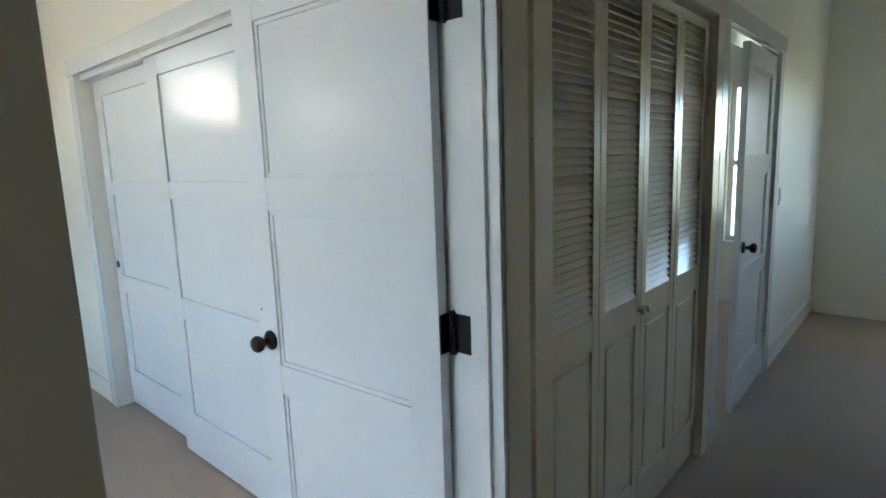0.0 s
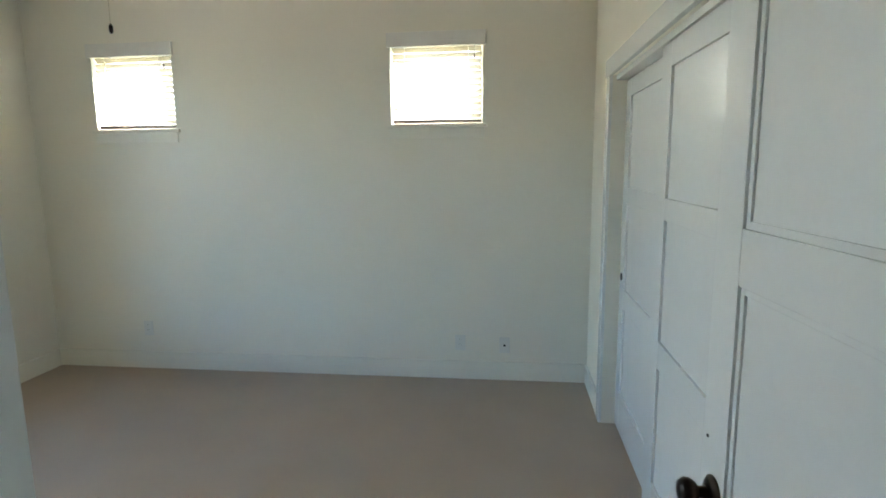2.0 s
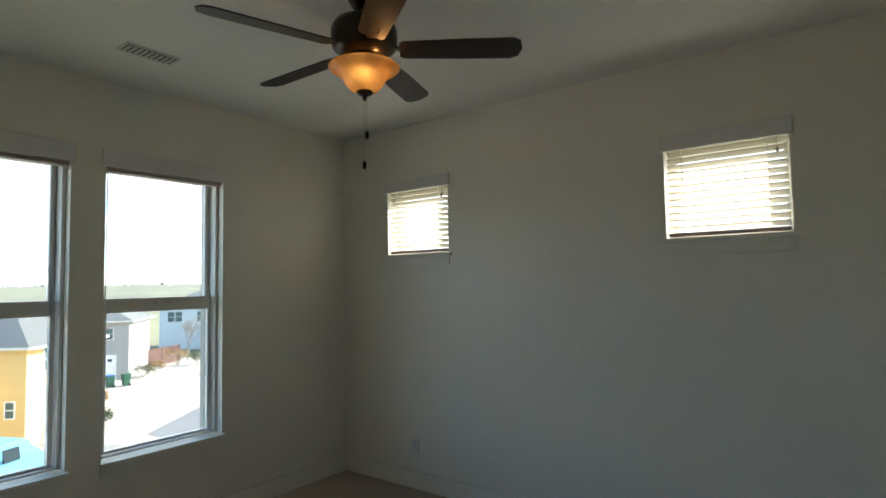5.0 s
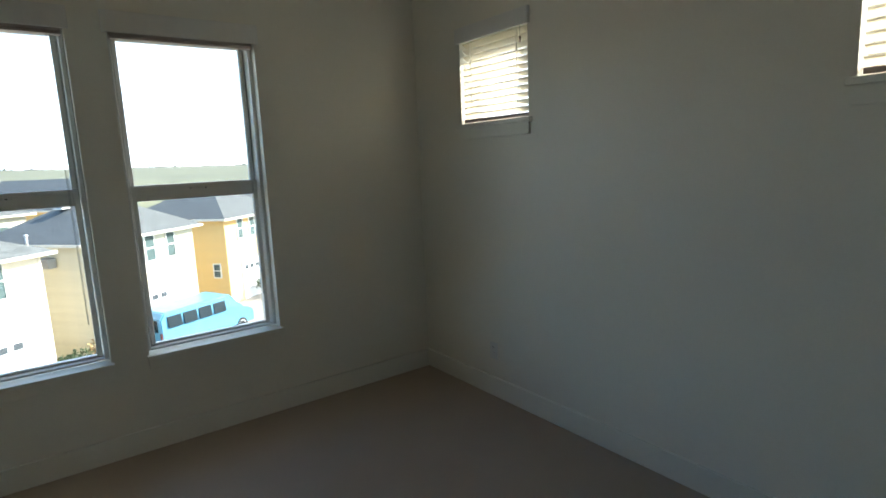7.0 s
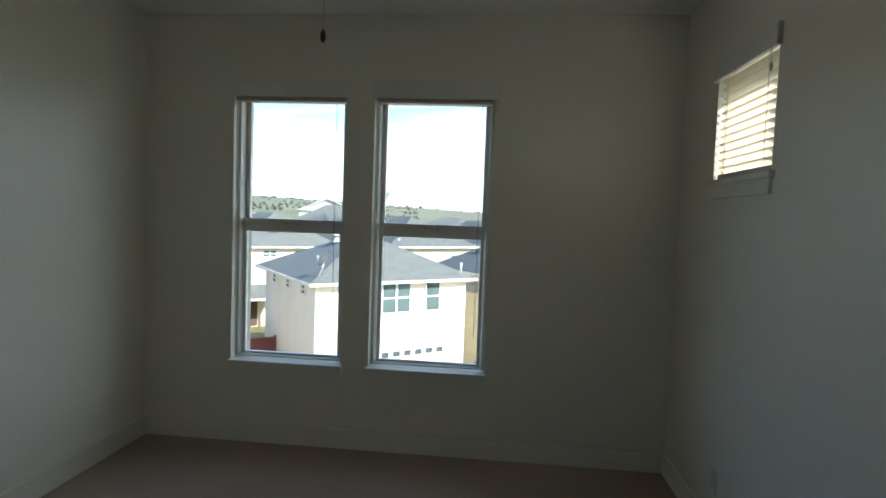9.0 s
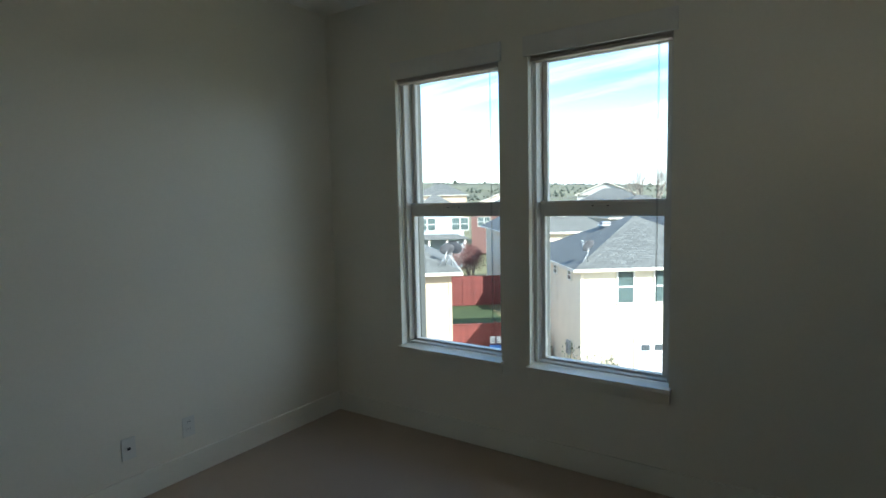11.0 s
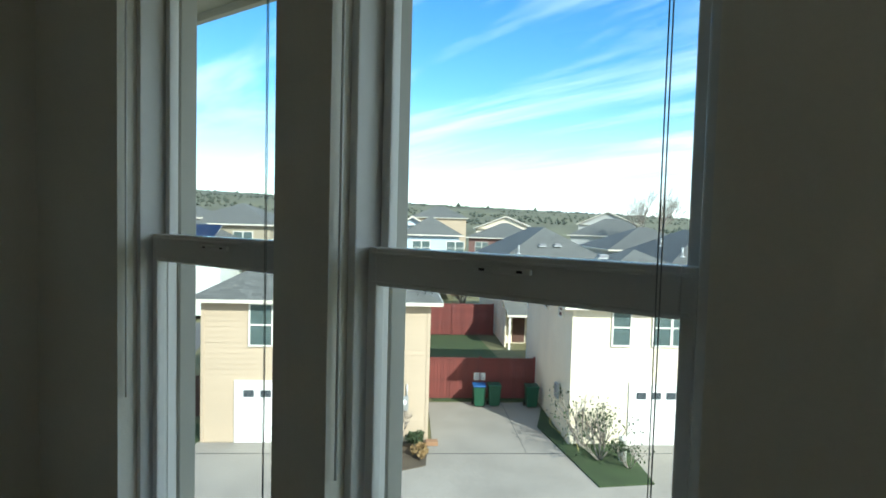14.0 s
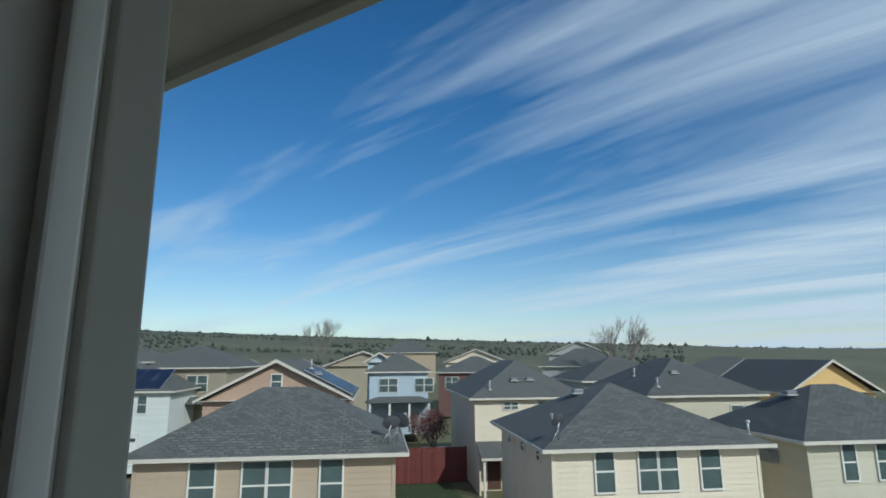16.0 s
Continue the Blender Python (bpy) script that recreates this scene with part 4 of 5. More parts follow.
house(street(-9.05, 0.45), 8.35, 6.5, EAVE, 2.0, TAN, "tan two-storey house with lap siding and hip roof", [(1.75, 3.68, 0.77, 1.48), (3.41, 3.68, 0.715, 1.48), (4.225, 3.68, 0.715, 1.48), (5.91, 3.68, 0.70, 1.48)], garage=(1.40, 4.35, 2.15), boards=("front", "right"))
house(street(4.70, 0.22), 7.65, 8.0, EAVE, 2.0, CREAM, "cream two-storey house with lap siding and hip roof", [(1.54, 3.89, 0.65, 1.34), (3.12, 3.89, 0.65, 1.34), (3.87, 3.89, 0.65, 1.34), (5.41, 3.89, 0.72, 1.34)],
      [("left", 1.3, 4.72, 0.45, 0.38), ("left", 3.6, 4.72, 0.45, 0.38), ("left", 5.9, 4.72, 0.45, 0.38)], garage=(2.45, 4.1, 2.25), boards=("front",))
house(street(14.50, 0.48), 6.80, 5.6, EAVE, 1.85, GREIGE, "greige two-storey house with lap siding and hip roof", [(1.37, 3.93, 0.52, 1.26), (2.78, 3.93, 0.57, 1.26), (3.45, 3.93, 0.57, 1.26), (4.88, 3.93, 0.54, 1.26)],
      [("left", 2.7, 3.7, 0.6, 0.9)], garage=(0.98, 3.6, 2.37), roof=ROOF_DARK, boards=("front", "left"))


# ---- ground ----
gb = bmesh.new()
gv = [gb.verts.new((x, y, GROUND)) for x, y in ((-3500, -3500), (3500, -3500), (3500, 3500), (-3500, 3500))]
gb.faces.new(gv)
structure("ground", gb, SOIL, "dry green-brown grassland reaching the horizon", "ground")


def slab(name, corners, z, mat, label, category):
    """A flat slab over the ground from corners given along the street and back."""
    bm = bmesh.new()
    tops = []
    for s, b in corners:
        p = O + U * s + B * b
        tops.append((bm.verts.new((p.x, p.y, z)), bm.verts.new((p.x, p.y, GROUND - 0.3))))
    bm.faces.new([t for t, _ in tops])
    for i in range(len(tops)):
        a, c = tops[i], tops[(i + 1) % len(tops)]
        bm.faces.new((a[0], a[1], c[1], c[0]))
    return structure(name, bm, mat, label, category)


slab("pavement", [(-60, -12), (60, -12), (60, 0.4), (-60, 0.4)], GROUND + 0.02, CONCRETE, "sunlit pale concrete lane", "pavement")
slab("driveway", [(-0.5, -0.6), (4.6, -0.6), (4.6, 5.1), (-0.5, 5.1)], GROUND + 0.024, CONCRETE, "pale concrete driveway between two houses", "driveway")


# ---- back rows of houses ----
R1 = GROUND + 0.9
house(street(5.1, 18.0), 7.4, 12.4, 5.8, 2.4, CREAM, "cream two-storey house behind a fenced yard", [(1.95, 5.05, 0.42, 0.42), (2.45, 5.05, 0.42, 0.42), (4.3, 5.05, 0.42, 0.42), (4.8, 5.05, 0.42, 0.42)], boards=("front",))
house(street(15.8, 15.0), 7.4, 10.0, 6.0, 2.3, GREIGE, "greige two-storey house with a grey hip roof", [(5.4, 4.6, 0.8, 0.7), (6.5, 4.6, 0.6, 0.7)], boards=("front",), roof=ROOF_DARK)
house(street(28.05, 18.4), 6.65, 9.0, 5.8, 2.3, YELLOW, "yellow gabled house with dark roof", roof=ROOF_DARK, gable=True, boards=("front",))
house(street(16.1, 27.0), 9.0, 8.0, 6.4, 2.0, GREY, "grey-roofed house in the back row", roof=ROOF_DARK, boards=())
house(street(-11.1, 14.4), 7.95, 11.0, 5.25, 2.25, PINKTAN, "tan gabled house carrying solar panels", [(3.7, 5.85, 0.55, 0.8)], gable=True, boards=("front",), base=R1)
house(street(-27.2, 25.0), 10.6, 8.0, 5.25, 2.1, MINT, "pale white-green house with solar roof", [(7.0, 3.7, 0.6, 1.2), (8.4, 3.7, 0.6, 1.2)], garage=(6.0, 2.6, 2.1), boards=("front",), base=R1)


def far_house(x, y, turn, w, d, eave_z, rise, colour, label, windows=(), gable=False, roof=ROOF, porch=False):
    """A house farther off, its front corner at x, y, on rising ground."""
    m = pose(x, y, 0, 0, 0, turn)
    h = house(m, w, d, 5.6, rise, colour, label, windows, gable=gable, roof=roof, boards=(), base=eave_z - 5.6)
    if porch:
        rb, _ = hip_roof_bm(w + 0.6, 2.4, 0.5, 2.75, 0.1)
        pr = part("porch_roof", rb, roof, h)
        pr.matrix_basis = Matrix.Translation((-0.3, -2.4, 0))
        for k in range(4):
            part("porch_post", box_bm(k * (w - 0.2) / 3, k * (w - 0.2) / 3 + 0.2, -2.3, -2.1, 0, 2.75), HOUSEWHITE, h)
    return h


W2 = [(1.0, 3.6, 0.85, 1.3), (1.95, 3.6, 0.85, 1.3), (4.6, 3.6, 0.85, 1.3), (5.55, 3.6, 0.85, 1.3)]
far_house(-44.8, -33.8, 127.9, 5.9, 8.0, 0.30, 2.0, PALEBLUE, "pale blue two-storey house with a porch", W2, porch=True)
far_house(-46.7, -35.6, 127.9, 2.4, 5.0, 1.25, 1.0, PALEBLUE, "small pale blue gable behind a hip roof", gable=True)
far_house(-27.0, -45.8, 122, 8.5, 9.0, 1.0, 2.0, OLIVE, "olive-tan two-storey house with a porch", [(1.2, 3.6, 0.8, 1.3), (2.1, 3.6, 0.8, 1.3), (5.2, 3.6, 0.8, 1.3), (6.1, 3.6, 0.8, 1.3)], porch=True)
far_house(-21.0, -50.0, 118, 8.0, 9.0, 1.5, 2.2, OLIVE, "olive-tan house with a long grey roof", gable=False)
far_house(-33.5, -49.0, 120, 8.0, 9.0, -0.3, 1.9, TAN, "tan house partly hidden behind roofs", gable=True)
far_house(-104.0, -37.0, 110, 11.0, 9.0, 2.0, 2.6, GREY, "blue-grey house far off", gable=True, roof=ROOF_DARK)
far_house(-68.0, -40.0, 115, 10.0, 9.0, -0.4, 2.2, (0.17, 0.09, 0.075), "dark red house in the distance", W2)
far_house(-80.0, -46.0, 115, 10.0, 9.0, 0.8, 2.2, CREAM, "cream gabled house in the distance", gable=True)
far_house(-72.0, -26.0, 108, 11.0, 9.0, 0.4, 2.4, GREY, "grey-roofed house in the distance")
far_house(-62.0, -8.0, 100, 11.0, 9.0, -0.6, 2.2, GREIGE, "greige house in the distance", roof=ROOF_DARK)
far_house(-58.0, -52.0, 125, 10.0, 9.0, 0.6, 2.0, OLIVE, "tan house in the distance", gable=True)
far_house(-88.0, -66.0, 122, 11.0, 9.0, 2.6, 2.4, TAN, "tan house in the distance")
# along the lane, to the north
HOUSEGREY = (0.55, 0.56, 0.54)
house(street(24.15, 0.5), 6.0, 7.0, EAVE, 1.9, YELLOW, "yellow two-storey house with white trim windows", [(1.2, 4.0, 0.5, 1.2), (2.45, 4.0, 0.5, 1.2), (3.05, 4.0, 0.5, 1.2), (4.2, 4.0, 0.45, 1.2)], [("left", 0.55, 1.75, 0.45, 0.8)], garage=(1.5, 2.8, 2.4), boards=("front", "left"), roof=ROOF_DARK)
# Wall colour of the lane-end house is lowered to imitate its shaded front.
house(pose(-55.9, 16.2, 0, 0, 0, 53), 9.0, 8.0, 5.35, 2.0, (0.34, 0.33, 0.29), "two-storey house at the lane's end, walls coloured grey-green for shade", [(6.9, 3.7, 0.8, 1.0)], garage=(4.6, 3.2, 2.1), boards=("front",))
far_house(-71.0, 36.0, 53, 9.0, 8.0, -1.0, 2.0, HOUSEGREY, "pale grey house beyond the turning circle", W2)

def solar(m, nx, ny, group="solar panels on the roofs"):
    a = thing("solar_array", "dark blue solar panels on a shingled roof", "solar panel", m, group=group)
    for i in range(nx):
        for j in range(ny):
            p = part("solar_panel", box_bm(i * 1.02, i * 1.02 + 1.0, j * 1.62, j * 1.62 + 1.6, 0.06, 0.10), SOLAR, a)
            part("rim", box_bm(i * 1.02 - 0.012, i * 1.02 + 1.012, j * 1.62 - 0.012, j * 1.62 + 1.612, 0.05, 0.092), GALV, p)


k = math.degrees(math.atan2(2.25, 4.425))
solar(street(-11.1 + 7.95 + 0.30, 15.2) @ Matrix.Translation((0, 0, R1 + 5.36)) @ pose(0, 0, 0, 0, 0, 90) @ pose(0, 0, 0, k, 0, 0), 8, 2)
k2 = math.degrees(math.atan2(2.1, 4.45))
solar(street(-24.4, 24.75) @ Matrix.Translation((0, 0, R1 + 5.33)) @ pose(0, 0, 0, k2, 0, 0), 7, 2)

for s, b, z in ((6.21, 18.45, -0.46), (16.61, 15.48, -0.26), (17.21, 19.95, 0.26), (-5.6, 18.0, 1.05), (13.3, 2.0, -1.40)):
    roof_pipe(street(s, b) @ Matrix.Translation((0, 0, z)))
dish(street(-0.62, 0.85) @ Matrix.Translation((0, 0, -1.14)), "dark grey satellite dish on a roof corner")
dish(street(-0.90, 0.42) @ Matrix.Translation((0, 0, -1.10)) @ pose(0, 0, 0, 0, 0, 40), "dark grey satellite dish on a roof corner", 0.9)
dish(street(5.0, 0.30) @ Matrix.Translation((0, 0, -1.10)) @ pose(0, 0, 0, 0, 0, 60), "dark grey satellite dish on a roof corner", 0.9)

# ---- own eaves outside the windows ----
eave = tagged(new("eave_soffit"), "pale painted roof overhang outside the windows", "eave", kind="structure")
part("soffit", box_bm(-0.93, -0.241, -3.0, 4.2, 2.70, 2.74), EAVEPAINT, eave)
part("fascia", box_bm(-0.97, -0.931, -3.0, 4.2, 2.66, 2.86, bevel=0.004), EAVEPAINT, eave)
part("gutter", tube_bm([(-1.02, -3.0, 2.80), (-1.02, 4.2, 2.80)], 0.055, 12), EAVEPAINT, eave)
# Roof slab with an added unseen overhang east, blocking sun from the hall windows.
structure("roof_run_out_for_shade", box_bm(-0.95, 10.9, -3.0, 3.75, CEIL + 0.16, CEIL + 0.3), ROOF, "flat roof over the rooms, run out east unseen to shade windows", "roof")

# ---- fence, bins and lane things ----
# Dark slab added in place of the shadow lying across the lane.
slab("road", [(23, -12), (60, -12), (60, -4.6), (27, -4.2)], GROUND + 0.028, ASPHALT, "grey-blue asphalt slab standing in for shadow on the lane", "road")
slab("pavement_turning", [(22, -0.5), (62, -0.5), (62, 12.0), (25, 12.0)], GROUND + 0.019, CONCRETE, "pale concrete of the turning circle", "pavement")
slab("road_side", [(-30, 0.6), (-12.4, 0.6), (-16.0, 24.0), (-40, 24.0)], GROUND + 0.021, ASPHALT, "grey asphalt beside the garages", "road")
slab("yard_lawn", [(-0.25, 5.3), (4.9, 5.3), (3.6, 20.5), (-1.2, 20.5)], GROUND + 0.03, LAWN, "green lawn in the fenced yard", "lawn")
slab("verge", [(-11.9, -2.2), (-9.3, -2.6), (-9.1, 2.2), (-12.5, 2.2)], GROUND + 0.06, LAWN, "small patch of lawn by the garage", "lawn")
slab("planting_bed", [(4.7, -3.2), (6.6, -3.0), (6.8, 0.15), (4.6, 0.2), (4.6, 4.2), (3.9, 2.0)], GROUND + 0.07, LAWN, "planted strip beside the driveway", "lawn")
slab("planting_bed_soil", [(-3.0, -2.6), (-0.8, -1.6), (-0.66, 0.42), (-3.0, 0.42)], GROUND + 0.05, BEDSOIL, "bare soil bed at the house corner", "soil")


def fence(s0, b0, s1, b1, height, label, wood=REDWOOD):
    a, c = street(s0, b0).translation, street(s1, b1).translation
    run = (c - a).length
    ang = math.degrees(math.atan2(c.y - a.y, c.x - a.x))
    f = thing("wooden_fence", label, "fence", pose(a.x, a.y, GROUND, 0, 0, ang), group="red wooden fences")
    n = int(run / 0.15)
    me = mesh_of("board", box_bm(0, run / n - 0.006, -0.012, 0.012, 0.04, height, bevel=0.003), wood)
    for i in range(n):
        b = new("board", me)
        b.parent = f
        b.matrix_basis = Matrix.Translation((i * run / n, random.uniform(-0.004, 0.004), 0))
    part("top_rail", box_bm(0, run, -0.05, 0.05, height, height + 0.05), wood, f)
    for i in range(3):
        x = i * (run - 0.1) / 2
        part("post", box_bm(x, x + 0.1, -0.06, 0.06, 0, height + 0.12), wood, f)
    return f


fence(-0.66, 5.68, 4.60, 5.68, 1.93, "red-stained board fence across the driveway")
fence(-1.3, 20.6, 4.9, 20.6, 2.3, "red-stained board fence behind the lawn")
fence(-0.5, 5.8, -1.3, 20.5, 1.8, "red-stained board fence beside the lawn")
fence(-12.6, 2.3, -9.1, 3.4, 1.7, "brown stained board fence beside the garage", BROWNWOOD)
fence(-12.6, 2.3, -14.3, 11.0, 1.7, "brown stained board fence beside the garage", BROWNWOOD)
fence(53.0, 9.6, 58.5, 8.4, 1.8, "dark brown board fence beyond the lane", BROWNWOOD)
notice = thing("notice_board", "small white notice fixed on the red fence", "sign", street(1.67, 5.64) @ Matrix.Translation((0, 0, GROUND + 0.92)))
part("plate", box_bm(0, 0.55, -0.02, 0.0, 0, 0.36, bevel=0.004), SIGN, notice)
for kk in range(3):
    part("text_bar", box_bm(0.06, 0.49 - 0.08 * kk, -0.024, -0.0205, 0.08 + kk * 0.09, 0.11 + kk * 0.09), DISHGREY, notice)


def bin_thing(m, mat, lid, label):
    b = thing("wheeled_bin", label, "bin", m, group="wheeled bins by the fence")
    bm = bmesh.new()
    vs = add_box(bm, -0.28, 0.28, -0.3, 0.3, 0.06, 0.95)
    for v in vs:
        if v.co.z < 0.5:
            v.co.x *= 0.82
            v.co.y *= 0.8
    bmesh.ops.bevel(bm, geom=bm.edges[:], offset=0.03, segments=2, affect="EDGES")
    part("body", bm, mat, b)
    part("lid", box_bm(-0.30, 0.30, -0.33, 0.31, 0.95, 1.02, bevel=0.02), lid, b)
    part("handle", tube_bm([(-0.22, 0.34, 0.92), (0.22, 0.34, 0.92)], 0.018, 8), mat, b)
    for x in (-0.27, 0.27):
        part("wheel", lathe_bm([(0.02, -0.03), (0.1, -0.03), (0.1, 0.03), (0.02, 0.03)], 16, pose(x, 0.22, 0.1, 0, 90, 0)), RUBBER, b)


bin_thing(street(1.8, 4.6) @ Matrix.Translation((0, 0, GROUND + 0.024)), BINGREEN, BINBLUE, "green wheeled bin with a blue lid")
bin_thing(street(2.5, 4.65) @ Matrix.Translation((0, 0, GROUND + 0.024)), BINGREEN, BINGREEN, "dark green wheeled bin with its lid shut")
bin_thing(street(4.2, 4.5) @ Matrix.Translation((0, 0, GROUND + 0.024)), BINGREEN, BINGREEN, "dark green wheeled bin with its lid shut")
bin_thing(pose(-47.4, 20.6, GROUND + 0.02), BINGREEN, BINBLUE, "green wheeled bin with a blue lid")
bin_thing(pose(-47.0, 21.7, GROUND + 0.02), BINGREEN, BINGREEN, "dark green wheeled bin with its lid shut")
bin_thing(street(15.1, -0.5) @ Matrix.Translation((0, 0, GROUND + 0.03)), BINGREEN, BINGREEN, "dark green wheeled bin among shrubs")


def vehicle(m, label, paint, length, width, height, hood, name="van"):
    v = thing(name, label, name, m, group="")
    bm = bmesh.new()
    # side profile, front at +x
    prof = [(-length / 2, 0.35), (-length / 2, height - 0.35), (-length / 2 + 0.25, height - 0.05), (length / 2 - hood - 0.75, height), (length / 2 - hood, height * 0.58), (length / 2 - 0.1, height * 0.50), (length / 2, 0.75), (length / 2, 0.35)]
    left = [bm.verts.new((x, -width / 2 * (0.9 if z > height * 0.7 else 1.0), z)) for x, z in prof]
    right = [bm.verts.new((x, width / 2 * (0.9 if z > height * 0.7 else 1.0), z)) for x, z in prof]
    bm.faces.new(left)
    bm.faces.new(right[::-1])
    for i in range(len(prof)):
        j = (i + 1) % len(prof)
        bm.faces.new((left[i], right[i], right[j], left[j]))
    bmesh.ops.bevel(bm, geom=bm.edges[:], offset=0.06, segments=2, affect="EDGES")
    part("body", bm, paint, v)
    n = 4 if name == "van" else 2
    span = length - hood - 1.3
    for s in (-1, 1):
        for i in range(n):
            a = -length / 2 + 0.35 + i * span / n
            mm = pose(0, s * width / 2 * 0.955, height * 0.75, s * 8.0, 0, 0)
            part("side_window", box_bm(a, a + span / n - 0.12, -0.03, 0.03, -height * 0.13, height * 0.13, bevel=0.012, m=mm), CARGLASS, v)
        for x in (-length / 2 + 0.95, length / 2 - 0.85):
            w = part("wheel", lathe_bm([(0.20, -0.11), (0.31, -0.11), (0.335, -0.08), (0.335, 0.08), (0.31, 0.11), (0.20, 0.11)], 28, pose(x, s * (width / 2 - 0.10), 0.335, 90, 0, 0)), RUBBER, v)
            part("rim", lathe_bm([(0.05, -0.09), (0.205, -0.115), (0.205, 0.115), (0.05, 0.09)], 20, pose(x, s * (width / 2 - 0.10), 0.335, 90, 0, 0)), GALV, w)
        part("headlight", box_bm(length / 2 - 0.04, length / 2 + 0.015, s * width * 0.36 - 0.12, s * width * 0.36 + 0.12, 0.68, 0.84, bevel=0.01), PLASTIC, v)
        part("tail_light", box_bm(-length / 2 - 0.012, -length / 2 + 0.04, s * width * 0.44 - 0.06, s * width * 0.44 + 0.06, 0.8, 1.1, bevel=0.01), REDWOOD, v)
    slope = math.degrees(math.atan2(height * 0.42, 0.75))
    part("windscreen", box_bm(-0.40, 0.40, -width * 0.40, width * 0.40, -0.015, 0.015, bevel=0.01, m=pose(length / 2 - hood - 0.33, 0, height * 0.80, 0, slope, 0)), CARGLASS, v)
    part("rear_window", box_bm(-length / 2 - 0.015, -length / 2 + 0.03, -width * 0.36, width * 0.36, height * 0.55, height * 0.82, bevel=0.01), CARGLASS, v)
    part("bumper", box_bm(length / 2 - 0.03, length / 2 + 0.09, -width * 0.47, width * 0.47, 0.38, 0.56, bevel=0.02), GALV, v)
    return v


vehicle(pose(-25.4, 6.9, GROUND + 0.03, 0, 0, 115), "pale blue passenger van parked on the lane", VANBLUE, 5.3, 2.0, 2.05, 0.7)
vehicle(street(-17.4, 17.0) @ Matrix.Translation((0, 0, GROUND + 0.01)) @ pose(0, 0, 0, 0, 0, -60), "dark car parked beside a garage", CARDARK, 4.4, 1.8, 1.5, 1.0, "car")
vehicle(street(4.0, 24.6) @ Matrix.Translation((0, 0, GROUND + 0.2)), "white car parked beyond the yard", HOUSEWHITE, 4.4, 1.8, 1.5, 1.0, "car")


# ---- plants ----
def leaf_clump(bm, centre, radius, count, size, rnd):
    for _ in range(count):
        d = Vector((rnd.gauss(0, 1), rnd.gauss(0, 1), rnd.gauss(0, 0.8))).normalized() * radius * rnd.uniform(0.55, 1.05)
        p = centre + d
        t = Euler((rnd.uniform(0, 6.28), rnd.uniform(0, 6.28), rnd.uniform(0, 6.28))).to_matrix()
        s = size * rnd.uniform(0.6, 1.3)
        vs = [bm.verts.new(p + t @ Vector(v) * s) for v in ((-0.5, 0, 0), (0, -0.28, 0.05), (0.5, 0, 0), (0, 0.28, 0.05))]
        bm.faces.new(vs)


def branches(bm_list, base, direction, length, radius, depth, rnd, tips):
    end = base + direction * length
    mid = base + direction * length * 0.5 + Vector((rnd.uniform(-1, 1), rnd.uniform(-1, 1), 0)) * length * 0.06
    bm_list.append(([base, mid, end], [radius, radius * 0.8, radius * 0.6]))
    if depth == 0:
        tips.append(end)
        return
    for _ in range(4):
        d = (direction + Vector((rnd.uniform(-1, 1), rnd.uniform(-1, 1), rnd.uniform(-0.1, 0.7))) * 0.55).normalized()
        start = base + direction * length * rnd.uniform(0.55, 1.0)
        branches(bm_list, start, d, length * rnd.uniform(0.55, 0.78), radius * 0.55, depth - 1, rnd, tips)


def joined_tubes(parts_list, steps=5):
    out = bmesh.new()
    for pts, rad in parts_list:
        b = tube_bm(pts, rad, steps)
        me = bpy.data.meshes.new("tmp")
        b.to_mesh(me)
        b.free()
        out.from_mesh(me)
        bpy.data.meshes.remove(me)
    return out


def bare_tree(x, y, z, height, label, seed, leaves=None, leaf_size=0.2, depth=3):
    rnd = random.Random(seed)
    t = thing("tree", label, "tree", pose(x, y, z))
    tubes, tips = [], []
    branches(tubes, Vector((0, 0, 0)), Vector((0, 0, 1)), height * 0.30, height * (0.0095 if depth > 4 else 0.018), depth, rnd, tips)
    part("trunk", joined_tubes(tubes[:1], 9), BARK, t)
    crown = part("crown", joined_tubes(tubes[1:]), BARK, t, "bare spreading branches")
    if leaves:
        bm = bmesh.new()
        for p in tips:
            leaf_clump(bm, p, height * 0.11, 34, leaf_size, rnd)
        part("foliage", bm, leaves, crown)
    return t


bare_tree(-70.0, -14.6, -5.5, 17.0, "tall bare winter tree above the roofs", 4, depth=5)
bare_tree(-63.0, -58.4, -2.0, 14.0, "bare winter tree on the slope", 8, depth=5)
bare_tree(-36.4, -20.8, GROUND, 6.0, "small tree with reddish leaves", 12, REDLEAF, 0.13)
bare_tree(-39.0, -22.7, GROUND, 6.2, "small tree with reddish leaves", 15, REDLEAF, 0.13)
bare_tree(*street(-1.7, -0.7).translation[:2], GROUND, 3.0, "thin bare sapling beside the garage", 21)


def shrub(x, y, z, r, label, seed, mat=LEAF, leaf=0.16, count=420, twigs=True):
    rnd = random.Random(seed)
    t = thing("shrub", label, "shrub", pose(x, y, z), group="shrubs along the houses")
    tubes, tips = [], []
    for _ in range(7):
        d = Vector((rnd.uniform(-1, 1), rnd.uniform(-1, 1), rnd.uniform(0.8, 1.8))).normalized()
        branches(tubes, Vector((0, 0, 0)), d, r * 0.8, r * 0.02, 1, rnd, tips)
    part("stem", joined_tubes(tubes, 4), BARK, t)
    bm = bmesh.new()
    for p in tips:
        leaf_clump(bm, p, r * 0.30, count // len(tips), leaf, rnd)
    part("foliage", bm, mat, t)


